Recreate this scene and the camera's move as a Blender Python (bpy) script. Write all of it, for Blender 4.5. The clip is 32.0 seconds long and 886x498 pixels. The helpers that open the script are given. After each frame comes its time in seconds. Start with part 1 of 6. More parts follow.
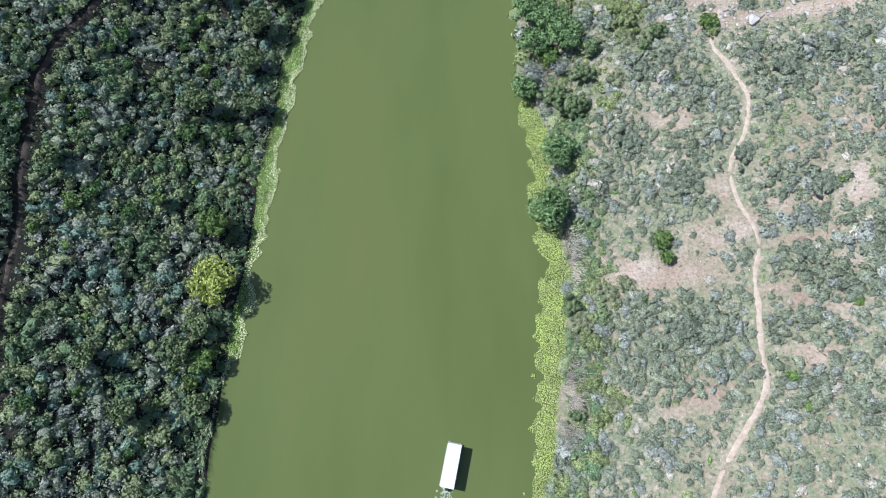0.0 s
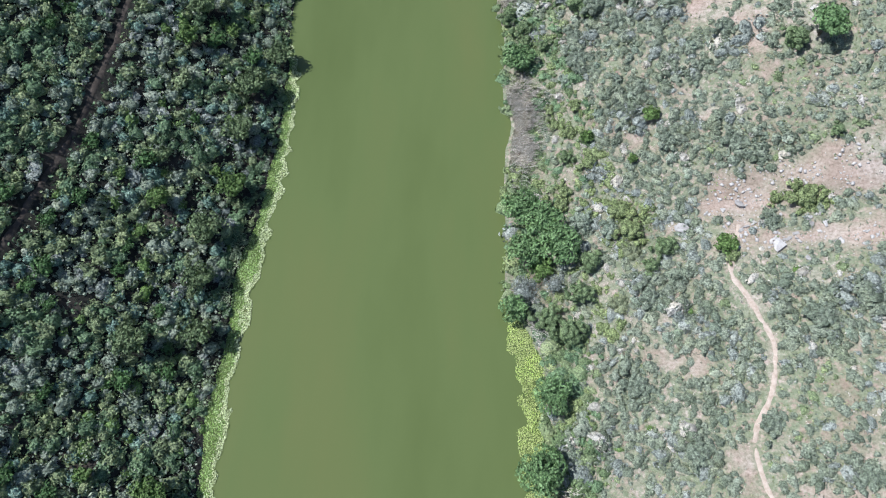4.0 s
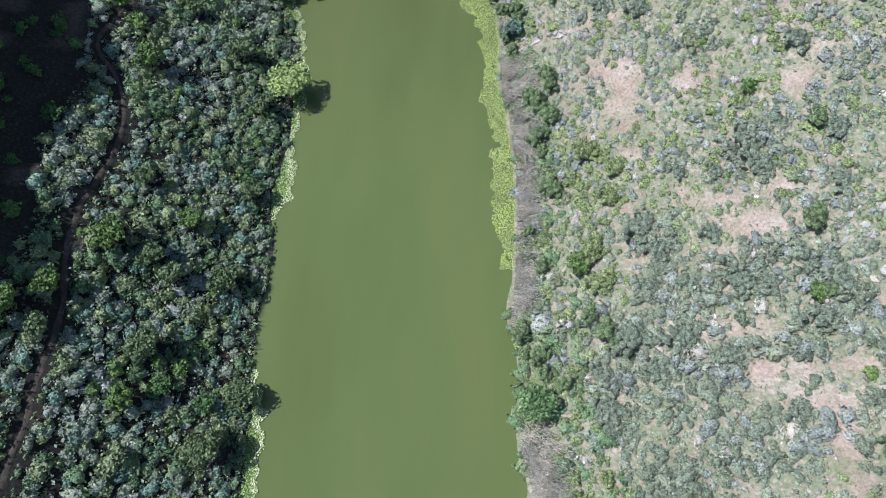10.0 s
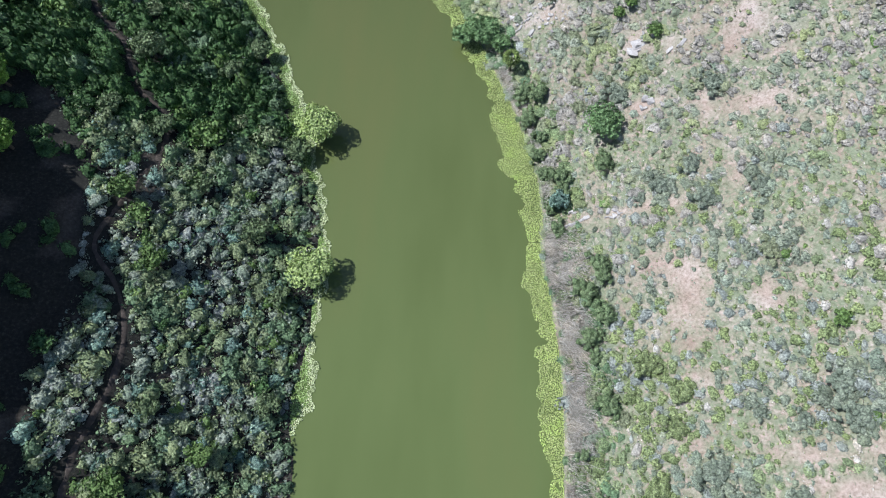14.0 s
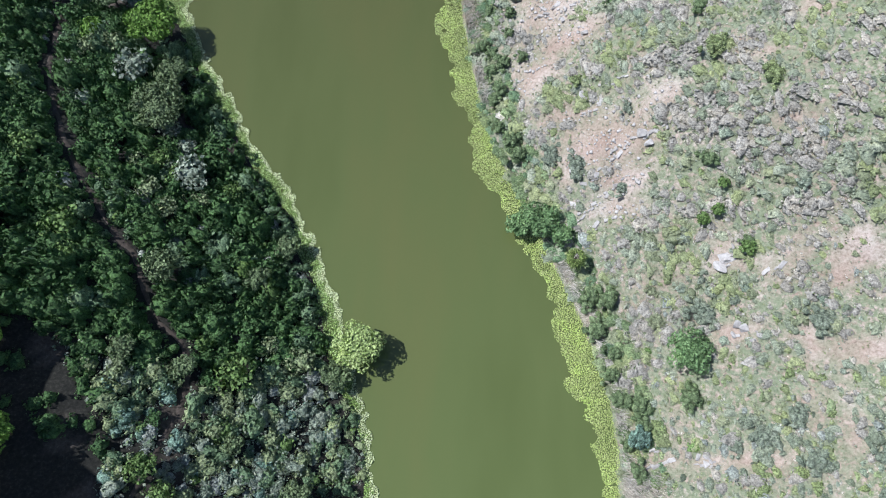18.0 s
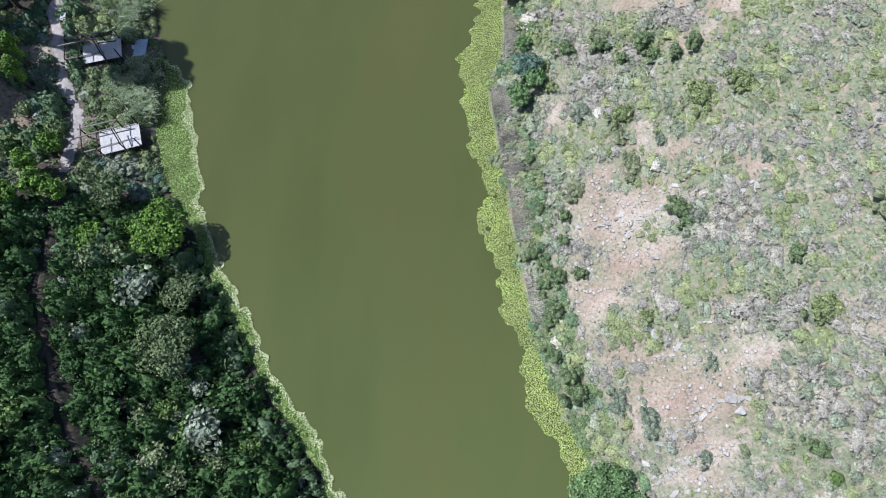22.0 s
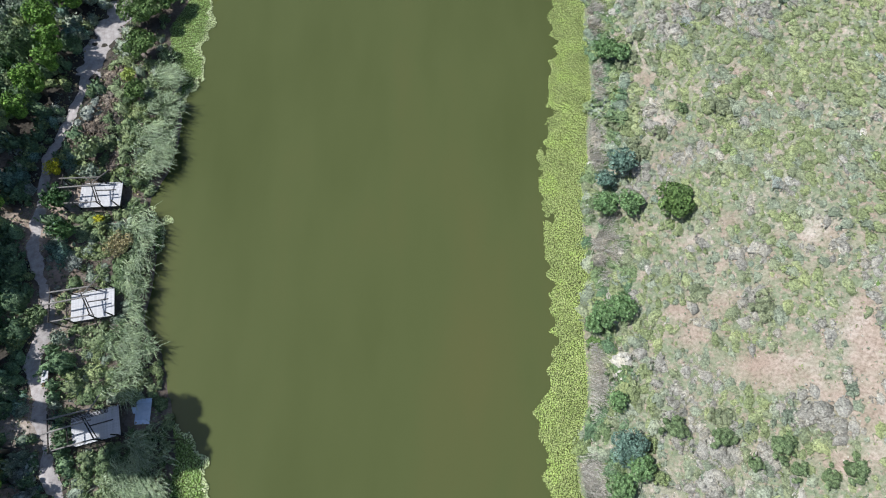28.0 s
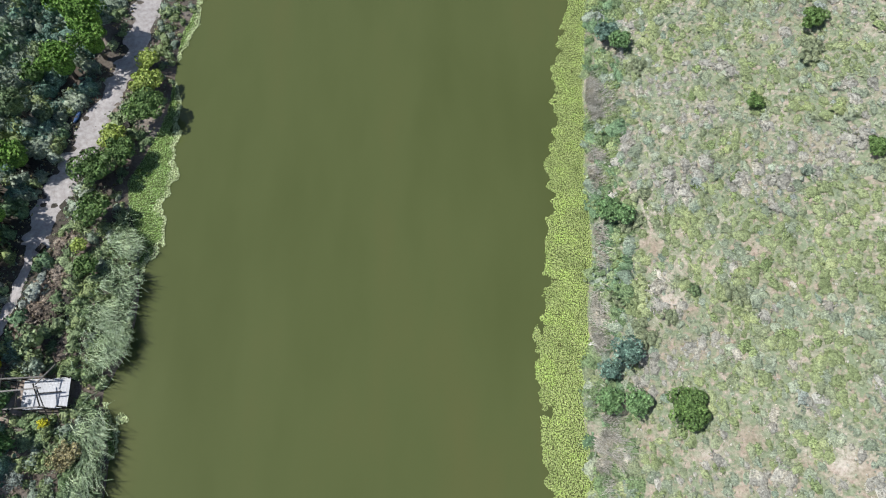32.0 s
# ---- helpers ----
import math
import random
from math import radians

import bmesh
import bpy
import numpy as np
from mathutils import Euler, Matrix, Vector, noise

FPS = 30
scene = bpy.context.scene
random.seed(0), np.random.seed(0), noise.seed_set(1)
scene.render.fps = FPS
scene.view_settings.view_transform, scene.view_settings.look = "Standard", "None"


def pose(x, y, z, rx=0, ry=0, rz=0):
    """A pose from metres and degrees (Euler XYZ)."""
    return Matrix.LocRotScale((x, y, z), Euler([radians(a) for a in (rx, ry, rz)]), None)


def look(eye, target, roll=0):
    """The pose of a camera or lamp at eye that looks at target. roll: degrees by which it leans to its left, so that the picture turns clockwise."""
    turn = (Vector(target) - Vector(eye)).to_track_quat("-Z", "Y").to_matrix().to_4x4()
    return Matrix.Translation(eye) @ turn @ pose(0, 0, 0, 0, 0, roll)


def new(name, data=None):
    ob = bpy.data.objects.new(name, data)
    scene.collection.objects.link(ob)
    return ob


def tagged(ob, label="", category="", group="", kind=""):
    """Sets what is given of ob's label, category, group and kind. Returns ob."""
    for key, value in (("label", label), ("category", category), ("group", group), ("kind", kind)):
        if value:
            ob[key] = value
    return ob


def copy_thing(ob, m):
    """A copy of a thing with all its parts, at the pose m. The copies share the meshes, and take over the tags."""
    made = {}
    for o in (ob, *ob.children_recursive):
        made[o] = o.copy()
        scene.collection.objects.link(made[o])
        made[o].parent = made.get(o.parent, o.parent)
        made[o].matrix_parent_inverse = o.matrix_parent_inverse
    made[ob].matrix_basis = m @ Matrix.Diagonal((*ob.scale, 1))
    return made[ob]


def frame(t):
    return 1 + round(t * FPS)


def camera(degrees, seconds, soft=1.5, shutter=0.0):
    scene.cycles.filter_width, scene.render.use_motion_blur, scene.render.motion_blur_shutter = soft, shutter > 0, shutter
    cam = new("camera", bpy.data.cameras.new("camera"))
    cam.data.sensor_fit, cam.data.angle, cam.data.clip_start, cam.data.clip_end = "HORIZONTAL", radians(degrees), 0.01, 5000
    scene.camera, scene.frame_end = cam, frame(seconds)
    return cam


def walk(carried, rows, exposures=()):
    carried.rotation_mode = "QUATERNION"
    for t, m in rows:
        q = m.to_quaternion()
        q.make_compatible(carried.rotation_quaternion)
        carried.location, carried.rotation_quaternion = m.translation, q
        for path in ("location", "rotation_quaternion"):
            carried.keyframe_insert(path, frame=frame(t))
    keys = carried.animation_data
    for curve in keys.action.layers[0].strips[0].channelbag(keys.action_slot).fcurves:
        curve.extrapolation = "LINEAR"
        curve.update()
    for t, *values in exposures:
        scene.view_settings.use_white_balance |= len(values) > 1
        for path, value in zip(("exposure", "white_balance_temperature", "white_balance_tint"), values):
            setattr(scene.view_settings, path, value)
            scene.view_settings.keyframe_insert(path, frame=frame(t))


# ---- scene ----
cam = camera(74.2, 32.0, soft=1.1)
PATH = [
    (0, (0.297, -0.407, 90.197), (0.246, 0.24, 88.305), -2.3),
    (0.5, (0.139, 4.567, 90.244), (0.089, 5.208, 88.35), -2.4),
    (1, (0.04, 9.435, 90.128), (-0.01, 10.073, 88.233), -2.4),
    (1.5, (-0.083, 14.185, 90.009), (-0.13, 14.825, 88.115), -2.1),
    (2, (0.176, 19.248, 89.906), (0.131, 19.886, 88.011), -2.3),
    (2.5, (0.711, 24.388, 89.832), (0.665, 25.025, 87.936), -2.4),
    (3, (1.463, 29.529, 89.672), (1.415, 30.167, 87.777), -2.7),
    (3.5, (2.018, 34.592, 89.514), (1.971, 35.234, 87.621), -2.5),
    (5.5, (0.835, 53.037, 89.248), (0.791, 53.687, 87.357), -1.7),
    (6, (-0.121, 57.801, 89.257), (-0.164, 58.443, 87.363), -1.7),
    (6.5, (-1.083, 62.575, 89.298), (-1.123, 63.213, 87.403), -1.6),
    (7, (-1.54, 67.459, 89.183), (-1.577, 68.097, 87.288), -1.6),
    (7.5, (-1.661, 72.444, 89.13), (-1.698, 73.084, 87.235), -1.7),
    (8, (-1.491, 77.55, 89.069), (-1.529, 78.191, 87.175), -1.9),
    (8.5, (-1.149, 82.512, 88.834), (-1.188, 83.159, 86.942), -2.0),
    (9, (-0.836, 87.338, 88.625), (-0.873, 87.991, 86.735), -1.9),
    (9.5, (-0.504, 92.125, 88.472), (-0.539, 92.786, 86.584), -1.6),
    (10, (-0.398, 96.895, 88.32), (-0.428, 97.563, 86.435), -1.2),
    (10.5, (-0.25, 101.795, 88.367), (-0.282, 102.462, 86.482), -1.3),
    (11, (-0.263, 106.496, 88.366), (-0.3, 107.162, 86.481), -1.7),
    (11.5, (-0.825, 110.836, 88.33), (-0.863, 111.504, 86.446), -1.9),
    (12, (-1.683, 115.03, 88.557), (-1.72, 115.696, 86.672), -1.8),
    (12.5, (-2.746, 119.1, 88.647), (-2.78, 119.762, 86.76), -1.5),
    (12.7, (-3.237, 120.61, 88.678), (-3.27, 121.274, 86.792), -1.5),
    (13, (-3.949, 122.926, 88.693), (-3.983, 123.588, 86.806), -1.5),
    (13.5, (-5.185, 126.881, 88.708), (-5.223, 127.539, 86.82), -1.8),
    (14, (-6.811, 130.816, 88.689), (-6.85, 131.473, 86.801), -1.8),
    (14.5, (-8.543, 134.965, 88.863), (-8.584, 135.616, 86.972), -1.9),
    (16.5, (-15.805, 153.663, 89.549), (-15.826, 154.277, 87.646), -1.1),
    (17, (-16.601, 158.503, 89.465), (-16.616, 159.123, 87.564), -0.9),
    (17.5, (-16.944, 163.465, 89.194), (-16.96, 164.09, 87.295), -1.0),
    (18, (-17.284, 168.272, 88.928), (-17.299, 168.907, 87.032), -0.9),
    (18.5, (-17.844, 172.933, 88.709), (-17.855, 173.579, 86.816), -0.5),
    (19, (-18.424, 177.686, 88.578), (-18.434, 178.339, 86.687), -0.5),
    (19.5, (-18.624, 182.588, 88.5), (-18.64, 183.244, 86.611), -1.1),
    (20, (-19.132, 187.607, 88.491), (-19.15, 188.262, 86.601), -1.2),
    (20.5, (-20.114, 192.466, 88.548), (-20.131, 193.118, 86.657), -1.1),
    (21, (-21.475, 196.951, 88.523), (-21.49, 197.607, 86.634), -0.9),
    (21.5, (-23.193, 201.266, 88.442), (-23.204, 201.924, 86.553), -0.6),
    (22, (-25.005, 205.424, 88.394), (-25.014, 206.089, 86.508), -0.3),
    (22.5, (-26.986, 209.736, 88.415), (-26.992, 210.402, 86.529), -0.1),
    (23, (-29.175, 214.184, 88.51), (-29.178, 214.849, 86.623), 0.2),
    (23.5, (-31.422, 218.667, 88.534), (-31.42, 219.335, 86.649), 0.6),
    (24, (-33.36, 223.401, 88.544), (-33.357, 224.067, 86.658), 0.6),
    (24.5, (-34.879, 228.086, 88.632), (-34.872, 228.751, 86.746), 0.7),
    (25, (-36.169, 232.997, 88.698), (-36.156, 233.668, 86.814), 1.0),
    (25.5, (-37.013, 238.619, 88.809), (-36.992, 239.285, 86.924), 1.3),
    (27.5, (-37.673, 261.921, 89.254), (-37.646, 262.579, 87.366), 1.4),
    (28, (-37.531, 267.565, 89.35), (-37.504, 268.224, 87.463), 1.3),
    (28.5, (-37.267, 273.45, 89.446), (-37.244, 274.107, 87.557), 1.0),
    (29, (-37.302, 279.134, 89.531), (-37.279, 279.789, 87.642), 0.9),
    (29.5, (-37.303, 284.907, 89.554), (-37.282, 285.56, 87.664), 0.7),
    (30, (-37.176, 289.949, 89.61), (-37.153, 290.602, 87.719), 0.8),
    (30.5, (-36.922, 293.939, 89.709), (-36.895, 294.592, 87.819), 1.1),
    (31, (-36.379, 296.669, 89.775), (-36.348, 297.325, 87.886), 1.4),
    (31.5, (-35.721, 298.16, 89.848), (-35.688, 298.815, 87.959), 1.5),
    (32, (-35.093, 298.718, 89.822), (-35.057, 299.371, 87.932), 1.7),
]
EXPOSURES = [(0.0, 0.14, 5780, 9), (14.0, 0.14, 5740, 11), (25.0, 0.07, 5900, 8), (32.0, 0.06, 6170, 5)]
walk(cam, [(t, look(eye, target, roll)) for t, eye, target, roll in PATH], EXPOSURES)

# ---- world, sun ----
SUN_HEIGHT, SUN_SIDE = 54.0, 168.0      # degrees over the horizon; degrees from +x towards +y
sky = bpy.data.worlds.new("sky")
scene.world = sky
sky.use_nodes = True
sky_nodes, sky_links = sky.node_tree.nodes, sky.node_tree.links
sky_tex = sky_nodes.new("ShaderNodeTexSky")
sky_tex.sky_type, sky_tex.sun_disc = "NISHITA", False
sky_tex.sun_elevation, sky_tex.sun_rotation = radians(SUN_HEIGHT), radians(90 - SUN_SIDE)
sky_links.new(sky_tex.outputs[0], sky_nodes["Background"].inputs[0])
sky_nodes["Background"].inputs[1].default_value = 0.088
sun = new("sun", bpy.data.lights.new("sun", "SUN"))
sun.data.energy, sun.data.angle, sun.data.color = 5.0, radians(0.53), (1.0, 0.97, 0.92)
to_sun = Vector((math.cos(radians(SUN_SIDE)) * math.cos(radians(SUN_HEIGHT)), math.sin(radians(SUN_SIDE)) * math.cos(radians(SUN_HEIGHT)), math.sin(radians(SUN_HEIGHT))))
sun.matrix_world = look(to_sun * 400, (0, 0, 0))


# ---- materials ----
def material(name, rough=0.8, specular=0.3):
    m = bpy.data.materials.new(name)
    m.use_nodes = True
    bsdf = m.node_tree.nodes["Principled BSDF"]
    bsdf.inputs["Roughness"].default_value = rough
    bsdf.inputs["Specular IOR Level"].default_value = specular
    return m, m.node_tree.nodes, m.node_tree.links, bsdf


def ramp(nodes, stops):
    r = nodes.new("ShaderNodeValToRGB")
    while len(r.color_ramp.elements) < len(stops):
        r.color_ramp.elements.new(0.5)
    for e, (at, c) in zip(r.color_ramp.elements, stops):
        e.position, e.color = at, (*c, 1)
    return r


def noise_node(nodes, links, scale, detail=4.0, rough=0.6, coord="Object", stretch=None):
    tc = nodes.new("ShaderNodeTexCoord")
    n = nodes.new("ShaderNodeTexNoise")
    n.inputs["Scale"].default_value, n.inputs["Detail"].default_value, n.inputs["Roughness"].default_value = scale, detail, rough
    if stretch:
        mp = nodes.new("ShaderNodeMapping")
        mp.inputs["Scale"].default_value = stretch
        links.new(tc.outputs[coord], mp.inputs["Vector"])
        links.new(mp.outputs[0], n.inputs["Vector"])
    else:
        links.new(tc.outputs[coord], n.inputs["Vector"])
    return n


def mix(nodes, links, kind, fac, a, b):
    n = nodes.new("ShaderNodeMix")
    n.data_type, n.blend_type = "RGBA", kind
    for sock, v in ((n.inputs[0], fac), (n.inputs[6], a), (n.inputs[7], b)):
        if isinstance(v, (int, float)):
            sock.default_value = v
        elif isinstance(v, tuple):
            sock.default_value = (*v, 1)
        else:
            links.new(v, sock)
    return n.outputs[2]


def bump(nodes, links, bsdf, height_out, strength, distance):
    b = nodes.new("ShaderNodeBump")
    b.inputs["Strength"].default_value, b.inputs["Distance"].default_value = strength, distance
    links.new(height_out, b.inputs["Height"])
    links.new(b.outputs[0], bsdf.inputs["Normal"])


def foliage(name, dark, mid, light, patch=0.35, rough=0.65, shift=None, grain=4.2, harsh=1.0):
    """Leaves: every leaf has its own tone, and whole plants differ by a broad noise."""
    m, n, l, b = material(name, rough, 0.25)
    geo = n.new("ShaderNodeNewGeometry")
    leaf = ramp(n, [(0.0, dark), (0.5, mid), (1.0, light)])
    l.new(geo.outputs["Random Per Island"], leaf.inputs[0])
    broad = noise_node(n, l, patch, 3.0)
    tone = ramp(n, [(0.3, (0.72, 0.74, 0.72)), (0.5, (1.0, 1.0, 1.0)), (0.72, shift or (1.25, 1.2, 1.1))])
    l.new(broad.outputs["Fac"], tone.inputs[0])
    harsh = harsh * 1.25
    # noise specks paint the shade of gaps between leaves into the colour
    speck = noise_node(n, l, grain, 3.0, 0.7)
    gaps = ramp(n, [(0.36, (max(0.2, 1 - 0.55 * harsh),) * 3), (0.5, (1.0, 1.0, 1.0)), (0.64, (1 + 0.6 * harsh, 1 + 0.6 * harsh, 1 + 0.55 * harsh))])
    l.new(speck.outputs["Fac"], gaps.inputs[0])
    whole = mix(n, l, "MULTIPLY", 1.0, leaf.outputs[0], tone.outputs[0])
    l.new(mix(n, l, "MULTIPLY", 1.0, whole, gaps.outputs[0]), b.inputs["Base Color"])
    bump(n, l, b, speck.outputs["Fac"], 1.0, 0.25)
    return m


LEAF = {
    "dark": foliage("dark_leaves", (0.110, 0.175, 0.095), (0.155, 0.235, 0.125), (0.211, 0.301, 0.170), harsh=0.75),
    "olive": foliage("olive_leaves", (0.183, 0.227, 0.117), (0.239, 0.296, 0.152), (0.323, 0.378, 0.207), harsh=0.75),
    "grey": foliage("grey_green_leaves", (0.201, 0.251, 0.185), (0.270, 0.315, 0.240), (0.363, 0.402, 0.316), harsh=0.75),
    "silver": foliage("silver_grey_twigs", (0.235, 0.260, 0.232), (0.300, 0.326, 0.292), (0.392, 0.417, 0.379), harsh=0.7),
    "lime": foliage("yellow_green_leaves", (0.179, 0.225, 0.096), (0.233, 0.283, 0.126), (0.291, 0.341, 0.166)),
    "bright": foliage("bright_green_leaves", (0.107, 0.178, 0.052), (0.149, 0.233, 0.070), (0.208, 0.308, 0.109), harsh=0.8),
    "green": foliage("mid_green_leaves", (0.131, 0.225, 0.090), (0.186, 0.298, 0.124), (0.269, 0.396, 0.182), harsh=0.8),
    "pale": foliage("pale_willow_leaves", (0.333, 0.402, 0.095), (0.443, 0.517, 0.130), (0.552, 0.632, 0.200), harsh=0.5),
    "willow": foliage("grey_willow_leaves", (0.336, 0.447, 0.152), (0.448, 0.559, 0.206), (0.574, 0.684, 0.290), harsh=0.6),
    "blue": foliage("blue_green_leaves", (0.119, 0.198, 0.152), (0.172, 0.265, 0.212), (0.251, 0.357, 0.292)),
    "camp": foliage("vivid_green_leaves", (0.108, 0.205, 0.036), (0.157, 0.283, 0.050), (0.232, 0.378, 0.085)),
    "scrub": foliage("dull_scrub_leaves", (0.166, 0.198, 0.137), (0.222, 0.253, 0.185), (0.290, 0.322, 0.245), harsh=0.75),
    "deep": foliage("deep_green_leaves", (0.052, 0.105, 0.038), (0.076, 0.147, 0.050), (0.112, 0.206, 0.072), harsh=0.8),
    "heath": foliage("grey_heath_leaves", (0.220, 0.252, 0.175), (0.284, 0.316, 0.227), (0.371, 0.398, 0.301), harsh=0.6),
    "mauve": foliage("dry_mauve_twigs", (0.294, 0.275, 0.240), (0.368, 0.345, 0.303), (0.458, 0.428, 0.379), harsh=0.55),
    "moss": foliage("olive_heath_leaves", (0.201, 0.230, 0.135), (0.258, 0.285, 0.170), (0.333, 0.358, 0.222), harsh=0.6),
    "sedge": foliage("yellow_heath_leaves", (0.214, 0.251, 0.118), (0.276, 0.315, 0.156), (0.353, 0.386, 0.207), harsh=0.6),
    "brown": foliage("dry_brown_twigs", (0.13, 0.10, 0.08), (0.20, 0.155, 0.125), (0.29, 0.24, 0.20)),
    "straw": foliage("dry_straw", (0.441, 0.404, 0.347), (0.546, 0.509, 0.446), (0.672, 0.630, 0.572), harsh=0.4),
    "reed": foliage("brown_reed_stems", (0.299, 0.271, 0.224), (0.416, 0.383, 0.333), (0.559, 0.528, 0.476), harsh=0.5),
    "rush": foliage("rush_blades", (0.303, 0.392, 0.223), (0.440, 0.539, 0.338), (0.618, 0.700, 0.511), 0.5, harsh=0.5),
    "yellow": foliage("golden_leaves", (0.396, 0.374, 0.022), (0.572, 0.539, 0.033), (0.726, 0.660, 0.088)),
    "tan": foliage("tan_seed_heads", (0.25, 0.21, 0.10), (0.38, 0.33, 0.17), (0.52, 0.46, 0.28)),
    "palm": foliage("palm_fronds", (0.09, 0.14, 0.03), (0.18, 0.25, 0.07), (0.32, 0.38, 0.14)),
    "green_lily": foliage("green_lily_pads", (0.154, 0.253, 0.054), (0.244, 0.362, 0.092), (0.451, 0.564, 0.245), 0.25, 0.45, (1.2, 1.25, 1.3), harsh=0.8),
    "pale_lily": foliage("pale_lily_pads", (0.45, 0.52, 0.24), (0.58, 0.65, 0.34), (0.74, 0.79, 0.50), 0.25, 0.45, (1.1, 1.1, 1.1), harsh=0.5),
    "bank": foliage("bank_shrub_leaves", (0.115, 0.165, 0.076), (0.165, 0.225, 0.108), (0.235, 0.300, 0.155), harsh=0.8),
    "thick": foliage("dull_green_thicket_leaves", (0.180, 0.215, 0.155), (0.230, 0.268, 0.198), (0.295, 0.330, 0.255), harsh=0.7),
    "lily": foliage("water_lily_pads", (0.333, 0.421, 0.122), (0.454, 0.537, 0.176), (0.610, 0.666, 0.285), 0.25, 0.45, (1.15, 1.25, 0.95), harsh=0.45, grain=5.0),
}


def soil_material():
    m, n, l, b = material("soil", 0.95, 0.15)
    big = noise_node(n, l, 0.12, 6.0, 0.65)
    fine = noise_node(n, l, 2.6, 8.0, 0.7)
    sand = ramp(n, [(0.3, (0.315, 0.230, 0.180)), (0.5, (0.425, 0.332, 0.275)), (0.68, (0.535, 0.455, 0.400))])
    l.new(big.outputs["Fac"], sand.inputs[0])
    grit = ramp(n, [(0.32, (0.55, 0.52, 0.48)), (0.5, (0.95, 0.95, 0.95)), (0.7, (1.25, 1.25, 1.27))])
    l.new(fine.outputs["Fac"], grit.inputs[0])
    dry = mix(n, l, "MULTIPLY", 1.0, sand.outputs[0], grit.outputs[0])
    # leaf litter tones darkened to carry the shade under spur and scrub
    shaded_litter = ramp(n, [(0.3, (0.016, 0.016, 0.014)), (0.55, (0.034, 0.033, 0.028)), (0.75, (0.085, 0.08, 0.062))])
    l.new(fine.outputs["Fac"], shaded_litter.inputs[0])
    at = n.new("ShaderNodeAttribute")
    at.attribute_name = "shaded_litter"
    herb_at = n.new("ShaderNodeAttribute")
    herb_at.attribute_name = "herbs"
    spots = noise_node(n, l, 1.1, 6.0, 0.7)
    cover = ramp(n, [(0.36, (0, 0, 0)), (0.52, (1, 1, 1))])
    l.new(spots.outputs["Fac"], cover.inputs[0])
    herb = ramp(n, [(0.3, (0.12, 0.145, 0.082)), (0.5, (0.205, 0.235, 0.145)), (0.7, (0.32, 0.34, 0.24))])
    l.new(fine.outputs["Fac"], herb.inputs[0])
    share = n.new("ShaderNodeMath")
    share.operation = "MULTIPLY"
    l.new(cover.outputs[0], share.inputs[0])
    l.new(herb_at.outputs["Fac"], share.inputs[1])
    grown = mix(n, l, "MIX", share.outputs[0], dry, herb.outputs[0])
    l.new(mix(n, l, "MIX", at.outputs["Fac"], grown, shaded_litter.outputs[0]), b.inputs["Base Color"])
    bump(n, l, b, fine.outputs["Fac"], 0.7, 0.15)
    return m


def water_material():
    m, n, l, b = material("green_river_water", 0.04, 0.5)
    b.inputs["IOR"].default_value = 1.33
    drift = noise_node(n, l, 1.0, 4.0, 0.55, "Object", (0.05, 0.013, 0.05))
    tint = ramp(n, [(0.3, (0.105, 0.128, 0.040)), (0.5, (0.125, 0.150, 0.050)), (0.7, (0.142, 0.152, 0.052))])
    l.new(drift.outputs["Fac"], tint.inputs[0])
    tc = n.new("ShaderNodeTexCoord")
    sep = n.new("ShaderNodeSeparateXYZ")
    l.new(tc.outputs["Object"], sep.inputs[0])
    along = n.new("ShaderNodeMapRange")
    along.inputs["From Min"].default_value, along.inputs["From Max"].default_value = 140.0, 245.0
    l.new(sep.outputs["Y"], along.inputs["Value"])
    silt = ramp(n, [(0.0, (0.92, 0.98, 1.02)), (1.0, (0.68, 0.65, 0.68))])
    l.new(along.outputs[0], silt.inputs[0])
    l.new(mix(n, l, "MULTIPLY", 1.0, tint.outputs[0], silt.outputs[0]), b.inputs["Base Color"])
    small = noise_node(n, l, 1.4, 3.0)
    bump(n, l, b, small.outputs["Fac"], 0.02, 0.03)
    return m


def speckled(name, stops, scale, rough=0.9, strength=0.4, distance=0.03, per_piece=0.25, stretch=None):
    m, n, l, b = material(name, rough, 0.25)
    f = noise_node(n, l, scale, 7.0, 0.68, "Object", stretch)
    c = ramp(n, stops)
    l.new(f.outputs["Fac"], c.inputs[0])
    info = n.new("ShaderNodeObjectInfo")
    tone = ramp(n, [(0.0, (1 - per_piece,) * 3), (1.0, (1 + per_piece * 0.6,) * 3)])
    l.new(info.outputs["Random"], tone.inputs[0])
    l.new(mix(n, l, "MULTIPLY", 1.0, c.outputs[0], tone.outputs[0]), b.inputs["Base Color"])
    bump(n, l, b, f.outputs["Fac"], strength, distance)
    return m


SOIL, WATER = soil_material(), water_material()
PATH_PALE = speckled("trodden_sand", [(0.3, (0.36, 0.275, 0.215)), (0.55, (0.50, 0.405, 0.335)), (0.75, (0.60, 0.52, 0.45))], 1.6, per_piece=0)
# brown earth, darkened to include the shade of the scrub beside it
PATH_DARK = speckled("shaded_trodden_earth", [(0.3, (0.045, 0.036, 0.03)), (0.55, (0.085, 0.068, 0.056)), (0.8, (0.22, 0.175, 0.145))], 1.1, per_piece=0)
PATH_GREY = speckled("grey_gravel", [(0.3, (0.28, 0.24, 0.23)), (0.55, (0.42, 0.375, 0.365)), (0.75, (0.53, 0.49, 0.48))], 1.2, per_piece=0)
STONE = speckled("weathered_stone", [(0.3, (0.32, 0.29, 0.27)), (0.5, (0.47, 0.44, 0.415)), (0.7, (0.61, 0.58, 0.555))], 1.5)
